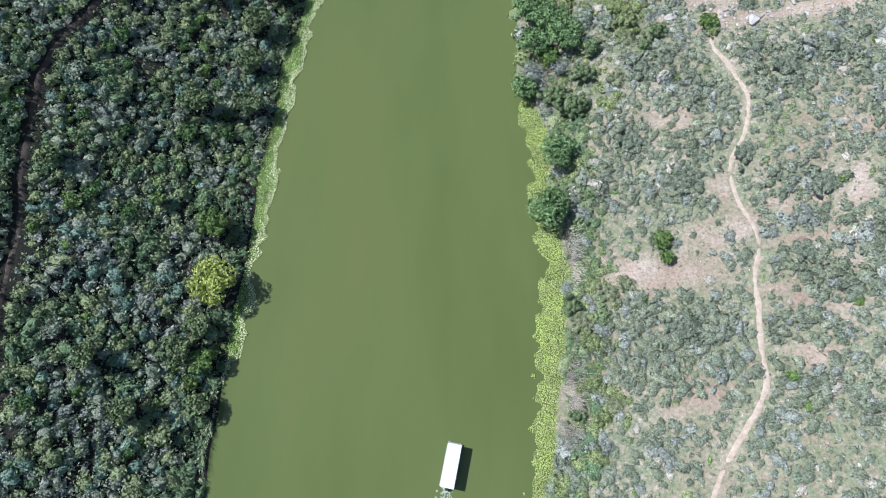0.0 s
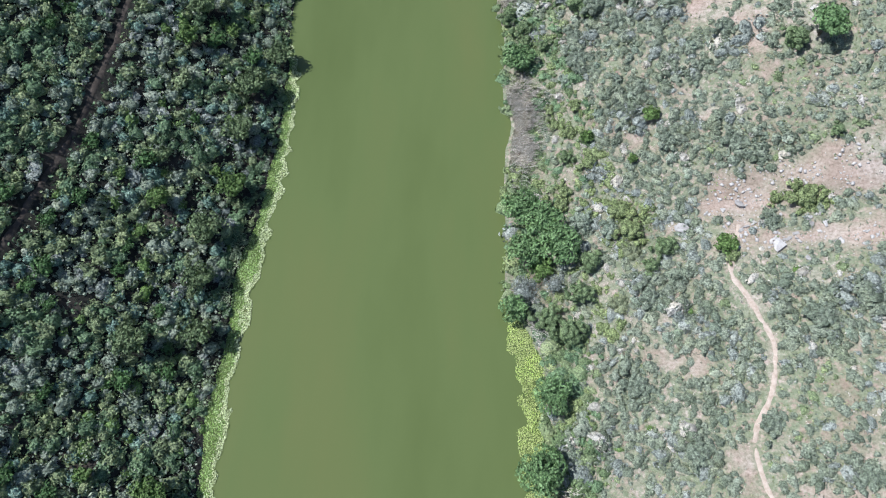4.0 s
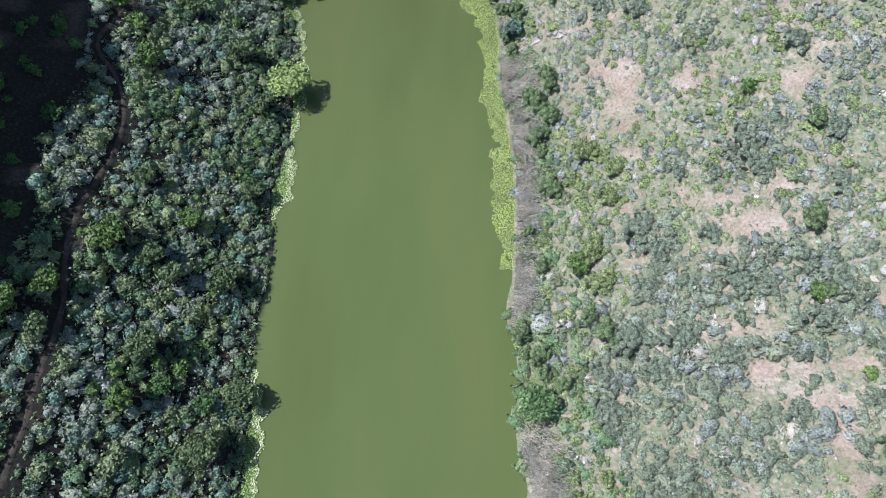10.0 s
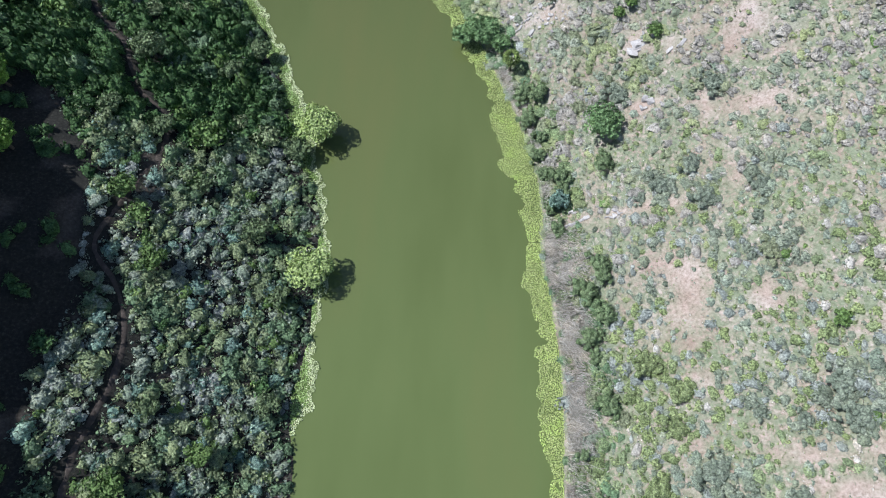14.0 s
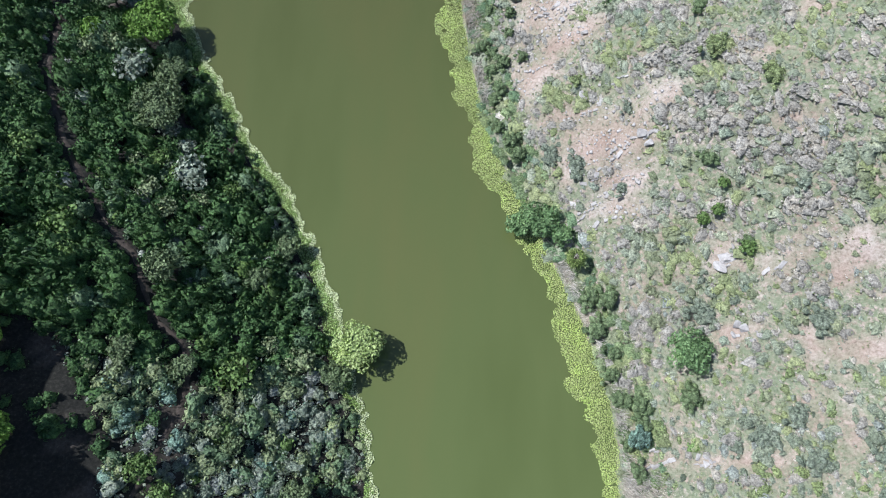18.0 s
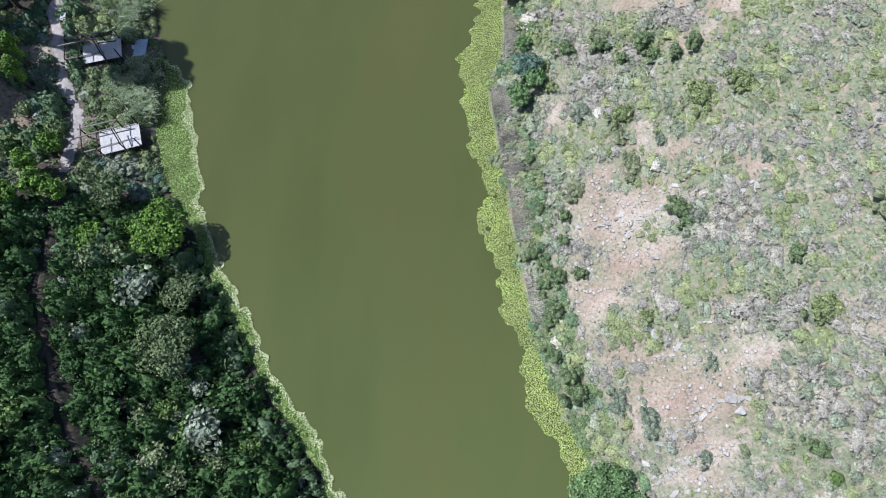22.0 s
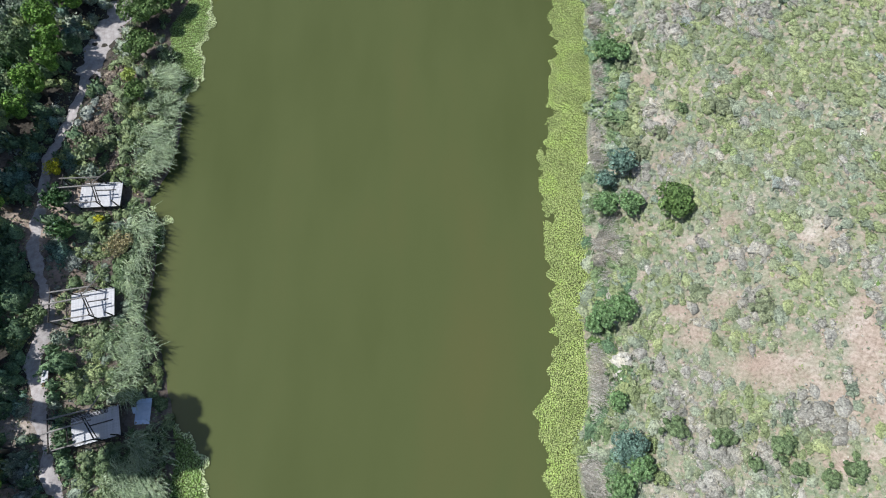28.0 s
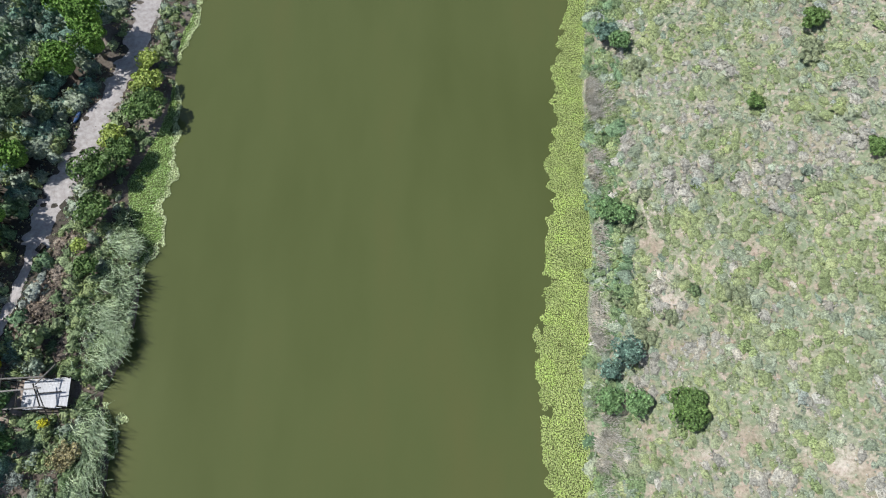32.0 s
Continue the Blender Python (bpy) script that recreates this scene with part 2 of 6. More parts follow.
BARK = speckled("bark", [(0.3, (0.07, 0.055, 0.04)), (0.6, (0.17, 0.14, 0.11))], 3.0)
DEAD = speckled("bleached_dead_wood", [(0.3, (0.30, 0.28, 0.27)), (0.6, (0.52, 0.50, 0.49))], 3.0)
BOARD = speckled("bleached_boards", [(0.3, (0.46, 0.44, 0.45)), (0.55, (0.58, 0.56, 0.575)), (0.75, (0.66, 0.64, 0.655))], 1.5, 0.85, 0.25, 0.01, 0.09, (1, 9, 1))
POLE_GREY = speckled("grey_gum_pole", [(0.3, (0.15, 0.135, 0.125)), (0.6, (0.30, 0.275, 0.26))], 4.0)
POLE_DARK = speckled("dark_creosoted_pole", [(0.3, (0.025, 0.022, 0.02)), (0.6, (0.06, 0.052, 0.046))], 4.0)
BLUE_ROOF = speckled("faded_blue_sheet", [(0.3, (0.36, 0.47, 0.66)), (0.6, (0.52, 0.62, 0.78))], 1.5, 0.5, 0.1, 0.01)
BLUE_HULL = speckled("dark_blue_plastic", [(0.3, (0.03, 0.06, 0.15)), (0.6, (0.06, 0.11, 0.24))], 2.0, 0.4, 0.1, 0.01)
WHITE_PAINT = speckled("white_canopy", [(0.3, (0.76, 0.77, 0.78)), (0.6, (0.84, 0.85, 0.86))], 1.0, 0.45, 0.05, 0.005, 0.0)
GREY_METAL = speckled("grey_aluminium", [(0.3, (0.30, 0.31, 0.32)), (0.6, (0.42, 0.43, 0.44))], 3.0, 0.4, 0.1, 0.005)
DARK_PLASTIC = speckled("black_plastic", [(0.3, (0.02, 0.02, 0.022)), (0.6, (0.045, 0.045, 0.05))], 3.0, 0.5)
FOAM = speckled("white_foam", [(0.35, (0.20, 0.25, 0.17)), (0.62, (0.48, 0.53, 0.46))], 5.0, 0.6)


SPUR_Y, SPUR_WIDE, SPUR_STEEP, SPUR_FROM = 148.0, 50.0, 2.8, 41.5
# ---- the plan: both banks as x at every five metres of y, from y = -12 on ----
Y_PLAN = np.arange(-12.0, 389.0, 5.0)
LEFT_WATER = [-34.4, -34.4, -35.0, -34.3, -34.0, -32.9, -32.4, -32.2, -31.9, -31.6, -31.4, -31.0, -30.7, -30.9, -30.2, -30.3, -28.8, -28.7, -27.3, -27.2, -27.0, -27.2, -27.3, -27.3, -29.1, -29.6, -29.6, -28.8, -28.8, -29.1, -27.3, -27.3, -27.2, -26.9, -26.6, -27.2, -28.1, -29.6, -31.0, -32.6, -33.3, -36.3, -38.1, -40.7, -43.5, -47.5, -51.8, -53.5, -56.5, -60.0, -62.4, -65.0, -66.0, -67.3, -68.2, -69.7, -70.9, -76.1, -77.7, -79.1, -82.7, -82.0, -81.8, -81.5, -84.5, -82.3, -81.1, -81.2, -80.1, -78.2, -79.9, -78.2, -77.7, -78.9, -78.7, -80.2, -80.0, -78.1, -76.9, -76.8, -76.8]
LEFT_LAND = [-34.4, -34.4, -35.0, -34.3, -34.5, -34.5, -34.5, -33.8, -33.5, -33.4, -33.5, -34.0, -33.4, -32.6, -32.5, -32.9, -32.4, -30.6, -30.0, -29.8, -28.8, -28.8, -29.1, -28.7, -29.6, -29.6, -29.6, -28.8, -28.8, -29.6, -30.1, -28.9, -28.2, -28.3, -28.5, -28.4, -28.8, -30.8, -34.2, -35.5, -36.5, -38.0, -41.5, -42.0, -46.5, -50.1, -53.0, -56.4, -59.3, -62.3, -64.7, -67.8, -71.9, -73.4, -75.0, -75.3, -75.1, -76.1, -77.7, -79.1, -82.7, -82.0, -82.0, -83.2, -84.6, -82.3, -81.3, -81.3, -81.7, -82.9, -84.9, -85.8, -83.5, -81.7, -80.7, -80.5, -80.5, -80.2, -78.5, -78.4, -78.4]
RIGHT_WATER = [11.5, 11.5, 12.2, 12.4, 12.8, 12.9, 13.0, 13.7, 14.4, 12.7, 12.7, 11.8, 11.8, 11.0, 9.8, 9.2, 9.9, 10.0, 9.4, 9.5, 9.8, 10.6, 9.2, 8.9, 10.0, 9.0, 7.8, 8.8, 7.7, 6.0, 6.0, 6.0, 6.4, 5.7, 4.1, 4.2, 4.1, 3.0, 0.5, -0.6, -0.6, -1.9, -5.5, -7.6, -9.8, -12.8, -14.1, -14.0, -16.3, -16.7, -18.4, -18.6, -19.0, -20.3, -21.8, -22.1, -22.8, -23.2, -20.8, -19.6, -19.4, -18.7, -19.6, -18.6, -18.9, -19.9, -18.5, -16.4, -16.8, -16.4, -15.1, -15.3, -14.9, -12.9, -12.7, -12.7, -10.3, -9.5, -8.2, -8.2, -8.2]
RIGHT_LAND = [13.5, 13.5, 15.1, 15.2, 15.8, 16.8, 17.1, 17.4, 17.6, 16.6, 16.4, 14.7, 15.8, 14.8, 12.3, 9.4, 9.9, 10.0, 9.4, 9.5, 9.8, 10.6, 9.2, 8.9, 10.0, 9.0, 7.9, 8.8, 9.0, 9.3, 9.3, 9.2, 8.6, 8.2, 7.0, 6.8, 7.1, 6.6, 5.8, 4.2, 2.4, 0.2, -1.6, -4.1, -6.6, -8.5, -10.3, -11.6, -12.7, -13.5, -14.4, -15.0, -15.5, -16.6, -17.0, -17.8, -18.0, -15.8, -15.3, -15.1, -15.1, -12.7, -13.4, -13.3, -12.6, -11.6, -11.6, -10.7, -9.6, -9.3, -9.0, -9.2, -8.7, -8.1, -8.1, -7.2, -6.7, -5.9, -5.0, -5.0, -5.0]
# how steeply each bank climbs, by y
SLOPE_Y = [-40, 0, 50, 75, 95, 110, 130, 160, 190, 212, 235, 260, 310, 350, 420]
SLOPE_RIGHT = [.36, .36, .38, .26, .39, .44, .50, .54, .53, .62, .55, .51, .50, .49, .47]
SLOPE_LEFT = [.50, .50, .52, .53, .53, .53, .53, .48, .38, .30, .22, .10, .09, .10, .14]


def bank(table, y):
    return np.interp(y, Y_PLAN, table)


def rise(d):
    """How far the ground has climbed d metres behind the water's edge, on a slope of one."""
    dp = np.maximum(d, 0.0)
    return dp - 2.2 * (1.0 - np.exp(-dp / 2.2))


def ripple(x, y):
    return (0.45 * np.sin(x * 0.31 + 1.3 * np.sin(y * 0.13)) * np.cos(y * 0.27 + 0.8 * np.sin(x * 0.17))
            + 0.22 * np.sin(x * 0.83 + y * 0.41) * np.sin(y * 0.71 - x * 0.29))


def height(x, y):
    """Height of the ground over the water, at any place of the plan."""
    x, y = np.asarray(x, float), np.asarray(y, float)
    dr, dl = x - bank(RIGHT_LAND, y), bank(LEFT_LAND, y) - x
    far = lambda d: np.where(d > 90, 90 + 60 * (1 - np.exp(-(d - 90) / 60.0)), d)
    right = np.interp(y, SLOPE_Y, SLOPE_RIGHT) * rise(far(dr))
    left = np.interp(y, SLOPE_Y, SLOPE_LEFT) * rise(far(dl))
    # an unseen steep spur, added to shade the left bank; the slope behind the camp
    spur = np.exp(-((y - SPUR_Y) / SPUR_WIDE) ** 4)
    left = left + spur * SPUR_STEEP * np.clip(dl - SPUR_FROM + 1.5 * np.sin(y * 0.21), 0, 7.5 + np.sin(y * 0.17))
    left = left + 0.32 * np.clip((y - 205) / 40.0, 0, 1) * np.maximum(dl - 24, 0) * np.exp(-np.maximum(dl - 90, 0) / 60)
    left = left + 0.6 * np.clip((y - 240) / 20.0, 0, 1) * (1 - np.exp(-np.maximum(dl, 0) / 1.5))
    d = np.maximum(dr, dl)
    z = np.where(dr > dl, right, left) + ripple(x, y) * np.clip((d - 2) / 8.0, 0, 1) + 0.12 * np.clip(d / 0.5, -1, 1)
    return np.where(d < 0, np.maximum(0.5 * d - 0.05, -1.6), z)


# ---- small builders ----
def mesh_from(name, verts, faces):
    """A mesh from arrays: verts (n, 3), faces (m, k) with one k for all."""
    verts, faces = np.asarray(verts, np.float32), np.asarray(faces, np.int32)
    me = bpy.data.meshes.new(name)
    me.vertices.add(len(verts))
    me.vertices.foreach_set("co", verts.ravel())
    me.loops.add(faces.size)
    me.loops.foreach_set("vertex_index", faces.ravel())
    me.polygons.add(len(faces))
    me.polygons.foreach_set("loop_start", np.arange(0, faces.size, faces.shape[1], dtype=np.int32))
    me.update(calc_edges=True)
    return me


def bm_mesh(name, bm, smooth=False):
    me = bpy.data.meshes.new(name)
    for f in bm.faces:
        f.smooth = smooth
    bm.to_mesh(me)
    bm.free()
    return me


def part(name, me, mat, parent, label=""):
    """Links a mesh, or a bmesh, as one part under a thing."""
    if isinstance(me, bmesh.types.BMesh):
        me = bm_mesh(name, me)
    if mat and not me.materials:
        me.materials.append(mat)
    ob = new(name, me)
    ob.parent = parent
    return tagged(ob, label)


def thing(name, m, label, category, group="", kind=""):
    ob = new(name)
    ob.matrix_world = m
    return tagged(ob, label, category, group, kind)


def box(bm, centre, size, turn=0.0, bevel=0.0):
    r = bmesh.ops.create_cube(bm, size=1.0, matrix=pose(*centre, 0, 0, turn) @ Matrix.Diagonal((*size, 1)))
    if bevel:
        edges = list({e for v in r["verts"] for e in v.link_edges})
        bmesh.ops.bevel(bm, geom=edges, offset=bevel, segments=2, affect="EDGES")
    return bm


def rod(bm, a, b, ra, rb=None, sides=8):
    """A tapered round pole from a to b."""
    a, b = Vector(a), Vector(b)
    q = (b - a).to_track_quat("Z", "Y").to_matrix().to_4x4()
    bmesh.ops.create_cone(bm, cap_ends=True, segments=sides, radius1=ra, radius2=ra if rb is None else rb, depth=(b - a).length,
                          matrix=Matrix.Translation((a + b) / 2) @ q)
    return bm


def lattice(x, y, seed):
    h = np.sin(x * 127.1 + y * 311.7 + seed * 74.7) * 43758.5453
    return h - np.floor(h)


def soft_noise(x, y, size, seed):
    """Smooth noise from 0 to 1 with lumps about size metres across."""
    x, y = np.asarray(x) / size, np.asarray(y) / size
    ix, iy = np.floor(x), np.floor(y)
    fx, fy = x - ix, y - iy
    fx, fy = fx * fx * (3 - 2 * fx), fy * fy * (3 - 2 * fy)
    a, b = lattice(ix, iy, seed), lattice(ix + 1, iy, seed)
    c, d = lattice(ix, iy + 1, seed), lattice(ix + 1, iy + 1, seed)
    return (a * (1 - fx) + b * fx) * (1 - fy) + (c * (1 - fx) + d * fx) * fy


def patches(table, x, y):
    """1 in the middle of each oval of the table, falling to 0 outside."""
    x, y = np.asarray(x, float), np.asarray(y, float)
    x, y = x + 1.8 * (soft_noise(x, y, 1.6, 61) - 0.5) + 1.4 * (soft_noise(x, y, 4.0, 62) - 0.5), y + 1.8 * (soft_noise(x, y, 1.6, 63) - 0.5) + 1.4 * (soft_noise(x, y, 4.0, 64) - 0.5)
    out = np.zeros_like(x)
    for cx, cy, rx, ry in table:
        near = (np.abs(x - cx) < 2.2 * rx) & (np.abs(y - cy) < 2.2 * ry)
        if near.any():
            out[near] = np.maximum(out[near], np.exp(-0.9 * (((x[near] - cx) / rx) ** 2 + ((y[near] - cy) / ry) ** 2) ** 1.6))
    return out


def trail(points, step=0.6):
    """A smooth line through the points of a footpath."""
    pts = [Vector((*p, 0)) for p in points]
    pts = [pts[0] * 2 - pts[1]] + pts + [pts[-1] * 2 - pts[-2]]
    out = []
    for p0, p1, p2, p3 in zip(pts, pts[1:], pts[2:], pts[3:]):
        n = max(2, int((p2 - p1).length / step))
        for i in range(n):
            t = i / n
            out.append(0.5 * (2 * p1 + (p2 - p0) * t + (2 * p0 - 5 * p1 + 4 * p2 - p3) * t * t + (3 * p1 - p0 - 3 * p2 + p3) * t ** 3))
    return np.array([(v.x, v.y) for v in out])


def near_line(line, x, y):
    """Distance from every place to a footpath."""
    order = np.argsort(y)
    xs, ys, out = x[order], y[order], np.full(len(x), 99.0)
    for px, py in line:
        lo, hi = np.searchsorted(ys, (py - 7, py + 7))
        out[lo:hi] = np.minimum(out[lo:hi], np.hypot(xs[lo:hi] - px, ys[lo:hi] - py))
    back = np.empty_like(out)
    back[order] = out
    return back


# ---- where things lie on the plan ----
TRAIL_LEFT = trail([(-61.0, -14), (-61.8, 14.5), (-62.0, 28.5), (-63.3, 36.3), (-64.3, 46.0), (-63.0, 57.5), (-59.5, 67.3), (-56.0, 81.5), (-54.0, 92.5), (-53.4, 106), (-52.9, 113.8), (-53.8, 122.5), (-53.7, 129.5), (-52.0, 136.5), (-51.0, 143.5), (-53.1, 151.0), (-56.6, 156.2), (-55.9, 160.7), (-54.2, 166.2), (-52.7, 173.5), (-54.2, 181.0), (-58.7, 185.5), (-62.5, 193.6), (-66.5, 198.0), (-76.4, 211.8), (-84.5, 229.2), (-87.4, 248.4)])
TRAIL_CAMP = trail([(-87.4, 248.4), (-88.0, 259.2), (-91.6, 266.2), (-94.2, 274.5), (-96.7, 281.5), (-96.4, 288), (-98.9, 295.6), (-100.5, 301), (-101.3, 312), (-99.9, 320.0), (-98.0, 329.6), (-97.0, 338.5)])
TRACK_CAMP = trail([(-98.0, 331.0), (-96.9, 338.5), (-94.8, 344.5), (-92.3, 353.7), (-88.3, 366.3), (-86.5, 380.2), (-84.5, 398), (-82.5, 420)])
TRAIL_RIGHT = trail([(31.0, -14), (34.9, -5.0), (38.2, 1.6), (42.5, 9.1), (42.6, 16.0), (43.0, 24.3), (44.1, 30.4), (42.0, 36.7), (41.5, 42.5), (43.9, 48.0), (45.1, 54.2), (42.7, 60.5), (41.0, 65.1), (43.5, 72.5)])
EDGE_Y = [-40, -10, 63, 113, 157, 201, 265, 315, 376, 420]
EDGE_LEFT = [-68, -69, -75, -71, -70, -85, -104, -117, -116, -116]
EDGE_RIGHT = [62, 64, 69, 65, 61, 52, 42, 37, 38, 38]

BARE_A = [(31.5, 5.5, 2.3, 1.4), (35.4, 8, 3.8, 1.4), (47.9, 13.7, 3, 1), (50.9, 20.6, 3.8, 0.9), (45.5, 22.8, 3, 0.8), (32.6, 26.2, 7.9, 2.7), (54.2, 27.2, 3, 1.3), (49.9, 30.5, 4.1, 1.1), (37.7, 31, 3.7, 2), (41.9, 33.2, 2.2, 2), (49.6, 35.3, 3.8, 0.8), (56.1, 37, 1.3, 3.2), (39.8, 38.5, 1, 3.6), (58.4, 45.9, 1.3, 1.3), (53.8, 48.3, 3.8, 0.7), (35, 52, 1.8, 1.4), (32, 53.4, 3, 0.7), (51.6, 68.9, 8.3, 1.3), (46.8, 68.9, 3, 1.4), (59, 69.5, 4.1, 2.3), (53.7, 69.9, 4.1, 2.2), (43.3, 70.5, 2.2, 4.5), (34.3, 72.3, 1.8, 0.7), (44.8, 76.2, 3.7, 4), (41.5, 76.8, 2.2, 4.5)]
BARE_B = [(59, 77.5, 5, 2), (50.6, 78.1, 3, 1.4), (47.9, 78.3, 3.7, 1.3), (53, 79.4, 5, 2.2), (55.8, 82.3, 2.2, 1.3), (30.2, 87.9, 1.8, 2.7), (40, 89.8, 1.5, 1.1), (30.8, 90.8, 2.2, 0.8), (48.4, 95.1, 1.1, 2), (36.7, 95.2, 1.5, 0.8), (47.2, 101.1, 1.8, 3.2), (45, 104.5, 3.3, 1.4), (54.5, 107.2, 1.7, 2.3), (40.1, 108.4, 2.2, 3.2), (42.9, 108.8, 2.8, 1.4), (48.1, 108.9, 2.2, 1.1), (41, 109.3, 2.8, 1.4), (20.6, 112.4, 1.3, 0.8), (33.9, 113.2, 1.5, 1.2), (36.9, 113.4, 3.7, 1.4), (38.2, 113.7, 3.7, 1.8), (33, 115.6, 1.3, 2.9), (35.5, 123.5, 1.3, 1.4), (26.5, 124.9, 1.5, 1.4), (39.8, 127.4, 4.1, 1.4)]
BARE_C = [(38, 131.6, 4.1, 1.2), (25.7, 132.5, 1.3, 1.6), (43.6, 133.9, 1.3, 3.2), (26.8, 140.8, 1.3, 1.6), (39.7, 141.9, 1.3, 1.6), (25.7, 145.6, 1.2, 2.3), (47.4, 148.2, 2.2, 1.4), (25, 150.5, 1.5, 2.2), (49.9, 151.4, 2.8, 0.9), (34.5, 151.5, 1.5, 1.6), (25.3, 153.3, 1.2, 2.3), (26.3, 153.3, 2.8, 4.1), (22.6, 157.5, 2.5, 1.2), (47.3, 160.7, 1.1, 2.2), (18.1, 166.2, 3.3, 0.8), (25, 166.5, 1, 1.6), (13.2, 166.5, 1.3, 1.4), (22, 167.3, 2.5, 1.6), (32.7, 169.8, 1, 2.7), (35.8, 180, 3.7, 2.2), (30.2, 181, 2.2, 2), (23.3, 183.7, 2.2, 1.1), (39.7, 186.9, 1.8, 0.9), (34.1, 190.4, 1.1, 2.9), (37, 191.2, 2.2, 1.4)]
BARE_D = [(26.6, 192.6, 3, 1.1), (21.4, 193.9, 1.8, 2.2), (35.6, 194.2, 1.5, 0.9), (40.7, 194.5, 1, 1.6), (7.9, 203, 5, 1.8), (9.3, 207, 4.1, 2.7), (1.4, 209.8, 1.7, 3), (28.1, 210.1, 2.8, 0.8), (7.2, 213, 7.1, 4.1), (14.5, 218.5, 2.8, 2.2), (3.3, 218.8, 4.1, 1.8), (26.4, 220.4, 2.2, 0.8), (32.7, 224.8, 2.2, 1.4), (-2.8, 227.1, 3.3, 2.9), (-4.2, 227.6, 2, 4.5), (32.8, 229.4, 1.1, 1.2), (1.7, 232.8, 4.1, 2.3), (4.5, 232.8, 3.3, 2.2), (32.7, 236.6, 1.1, 0.8), (-0.5, 239.3, 5, 4.5), (1.7, 240.3, 6.3, 4.5), (17.6, 244, 1.8, 1.4), (-2.6, 244.6, 1.8, 2.3), (-1.9, 244.8, 1.7, 3), (-0.6, 246.9, 2, 1.4)]
BARE_E = [(8.9, 248.7, 2.5, 1.1), (8.2, 249.1, 1.5, 1.4), (5, 250.7, 2, 1.1), (4.7, 252.5, 1.7, 1.4), (-7.1, 258.2, 2, 2.3), (10.9, 265.7, 4.1, 1.1), (17.3, 270.4, 2.8, 2.9), (13.6, 273.5, 3.3, 2.2), (7.3, 276.3, 4.1, 1.1), (16.6, 277.2, 2, 4.5), (7.5, 278.3, 5.5, 1.8), (17.5, 278.9, 2.7, 3.6), (0.1, 282.7, 2.2, 1.4), (10.2, 282.7, 0.8, 1.2), (17.4, 283.3, 2.2, 1.1), (17.4, 285.7, 1.3, 0.9), (-0.8, 285.7, 2.2, 1.4), (26.1, 287, 1.1, 0.8), (3.5, 287.6, 1, 2.2), (4.6, 287.7, 1.7, 1.4), (3.9, 293.3, 2.7, 1.1), (14.6, 294.4, 1.1, 1.2), (15, 295.3, 2.7, 1.1), (22, 296.5, 1.1, 0.8), (11.4, 296.7, 1, 0.8)]
BARE_F = [(1.7, 297.6, 1.3, 1.1), (3.1, 298.4, 1.1, 0.8), (6.4, 299, 1.3, 1.1), (6.3, 300, 0.8, 0.9), (1.7, 316.5, 1.2, 0.8), (-0.3, 318.5, 1.3, 1.8), (1.1, 319.2, 1.3, 0.9), (12.2, 324.8, 1.3, 0.7), (0.1, 328.1, 1, 0.8), (-0.8, 328.9, 1.1, 1.2), (23.6, 329.5, 1.3, 0.8), (21.1, 360.8, 0.8, 1.4)]
BARE = BARE_A + BARE_B + BARE_C + BARE_D + BARE_E + BARE_F
THICK_A = [(48.3, 9, 7.5, 3.6), (31.2, 12.2, 8.3, 3.6), (47.9, 16.9, 6.6, 3), (31.8, 18.3, 8.3, 3.6), (52.1, 25, 5.8, 3), (49.2, 38.5, 7.5, 3), (34.9, 40.7, 7.5, 3), (24.1, 41.7, 3.3, 3), (37.9, 48, 3.3, 4.5), (28.5, 49, 6.6, 5.4), (37.6, 56.3, 5, 3.6), (51, 58.8, 10.8, 5.4), (32.1, 61.3, 5, 4.5), (51.7, 83.4, 3.3, 2.7), (45.2, 85.2, 5.8, 3.6), (35.5, 85.9, 5, 4.5), (27.7, 92.7, 4.1, 4.5), (36.7, 98.4, 5, 3.6), (54.3, 98.8, 3.3, 3.6), (49.5, 101.2, 3.3, 3.6), (26.5, 103.6, 6.6, 2.7), (22, 103.9, 4.1, 5.4), (22.3, 107.7, 4.1, 3.6), (34.2, 108.6, 4.1, 3.6), (41.2, 110.7, 4.1, 1.8)]
THICK_B = [(29.8, 111, 5, 4.5), (25.1, 113.5, 5.8, 4.5), (19.6, 115.8, 4.1, 3.6), (37.7, 117.6, 5.8, 5.4), (46.7, 117.7, 4.1, 3.2), (32.6, 119.2, 3.3, 1.8), (46, 121, 3.3, 2.7), (38.8, 121.4, 5, 3.6), (28.2, 128, 4.1, 4), (42.1, 138.5, 3.3, 4.9), (36, 158.2, 3.3, 3.6), (24.1, 169.7, 2.5, 3), (37.5, 170.7, 3.3, 3.6), (31.3, 184.2, 3.3, 3), (19.4, 186.2, 4.1, 4), (20.2, 189.3, 4.1, 3.6), (14.1, 197.2, 4.1, 2.7), (26.9, 197.9, 4.1, 3), (27.1, 201.7, 6.6, 4.5), (34.3, 201.7, 5, 3.6), (16.2, 210.8, 2.8, 4.5), (21.1, 211.8, 5, 4.5), (16.2, 222.3, 5, 2.7), (-11.6, 238, 2.5, 5.4), (11.7, 238.1, 3.8, 2.7)]
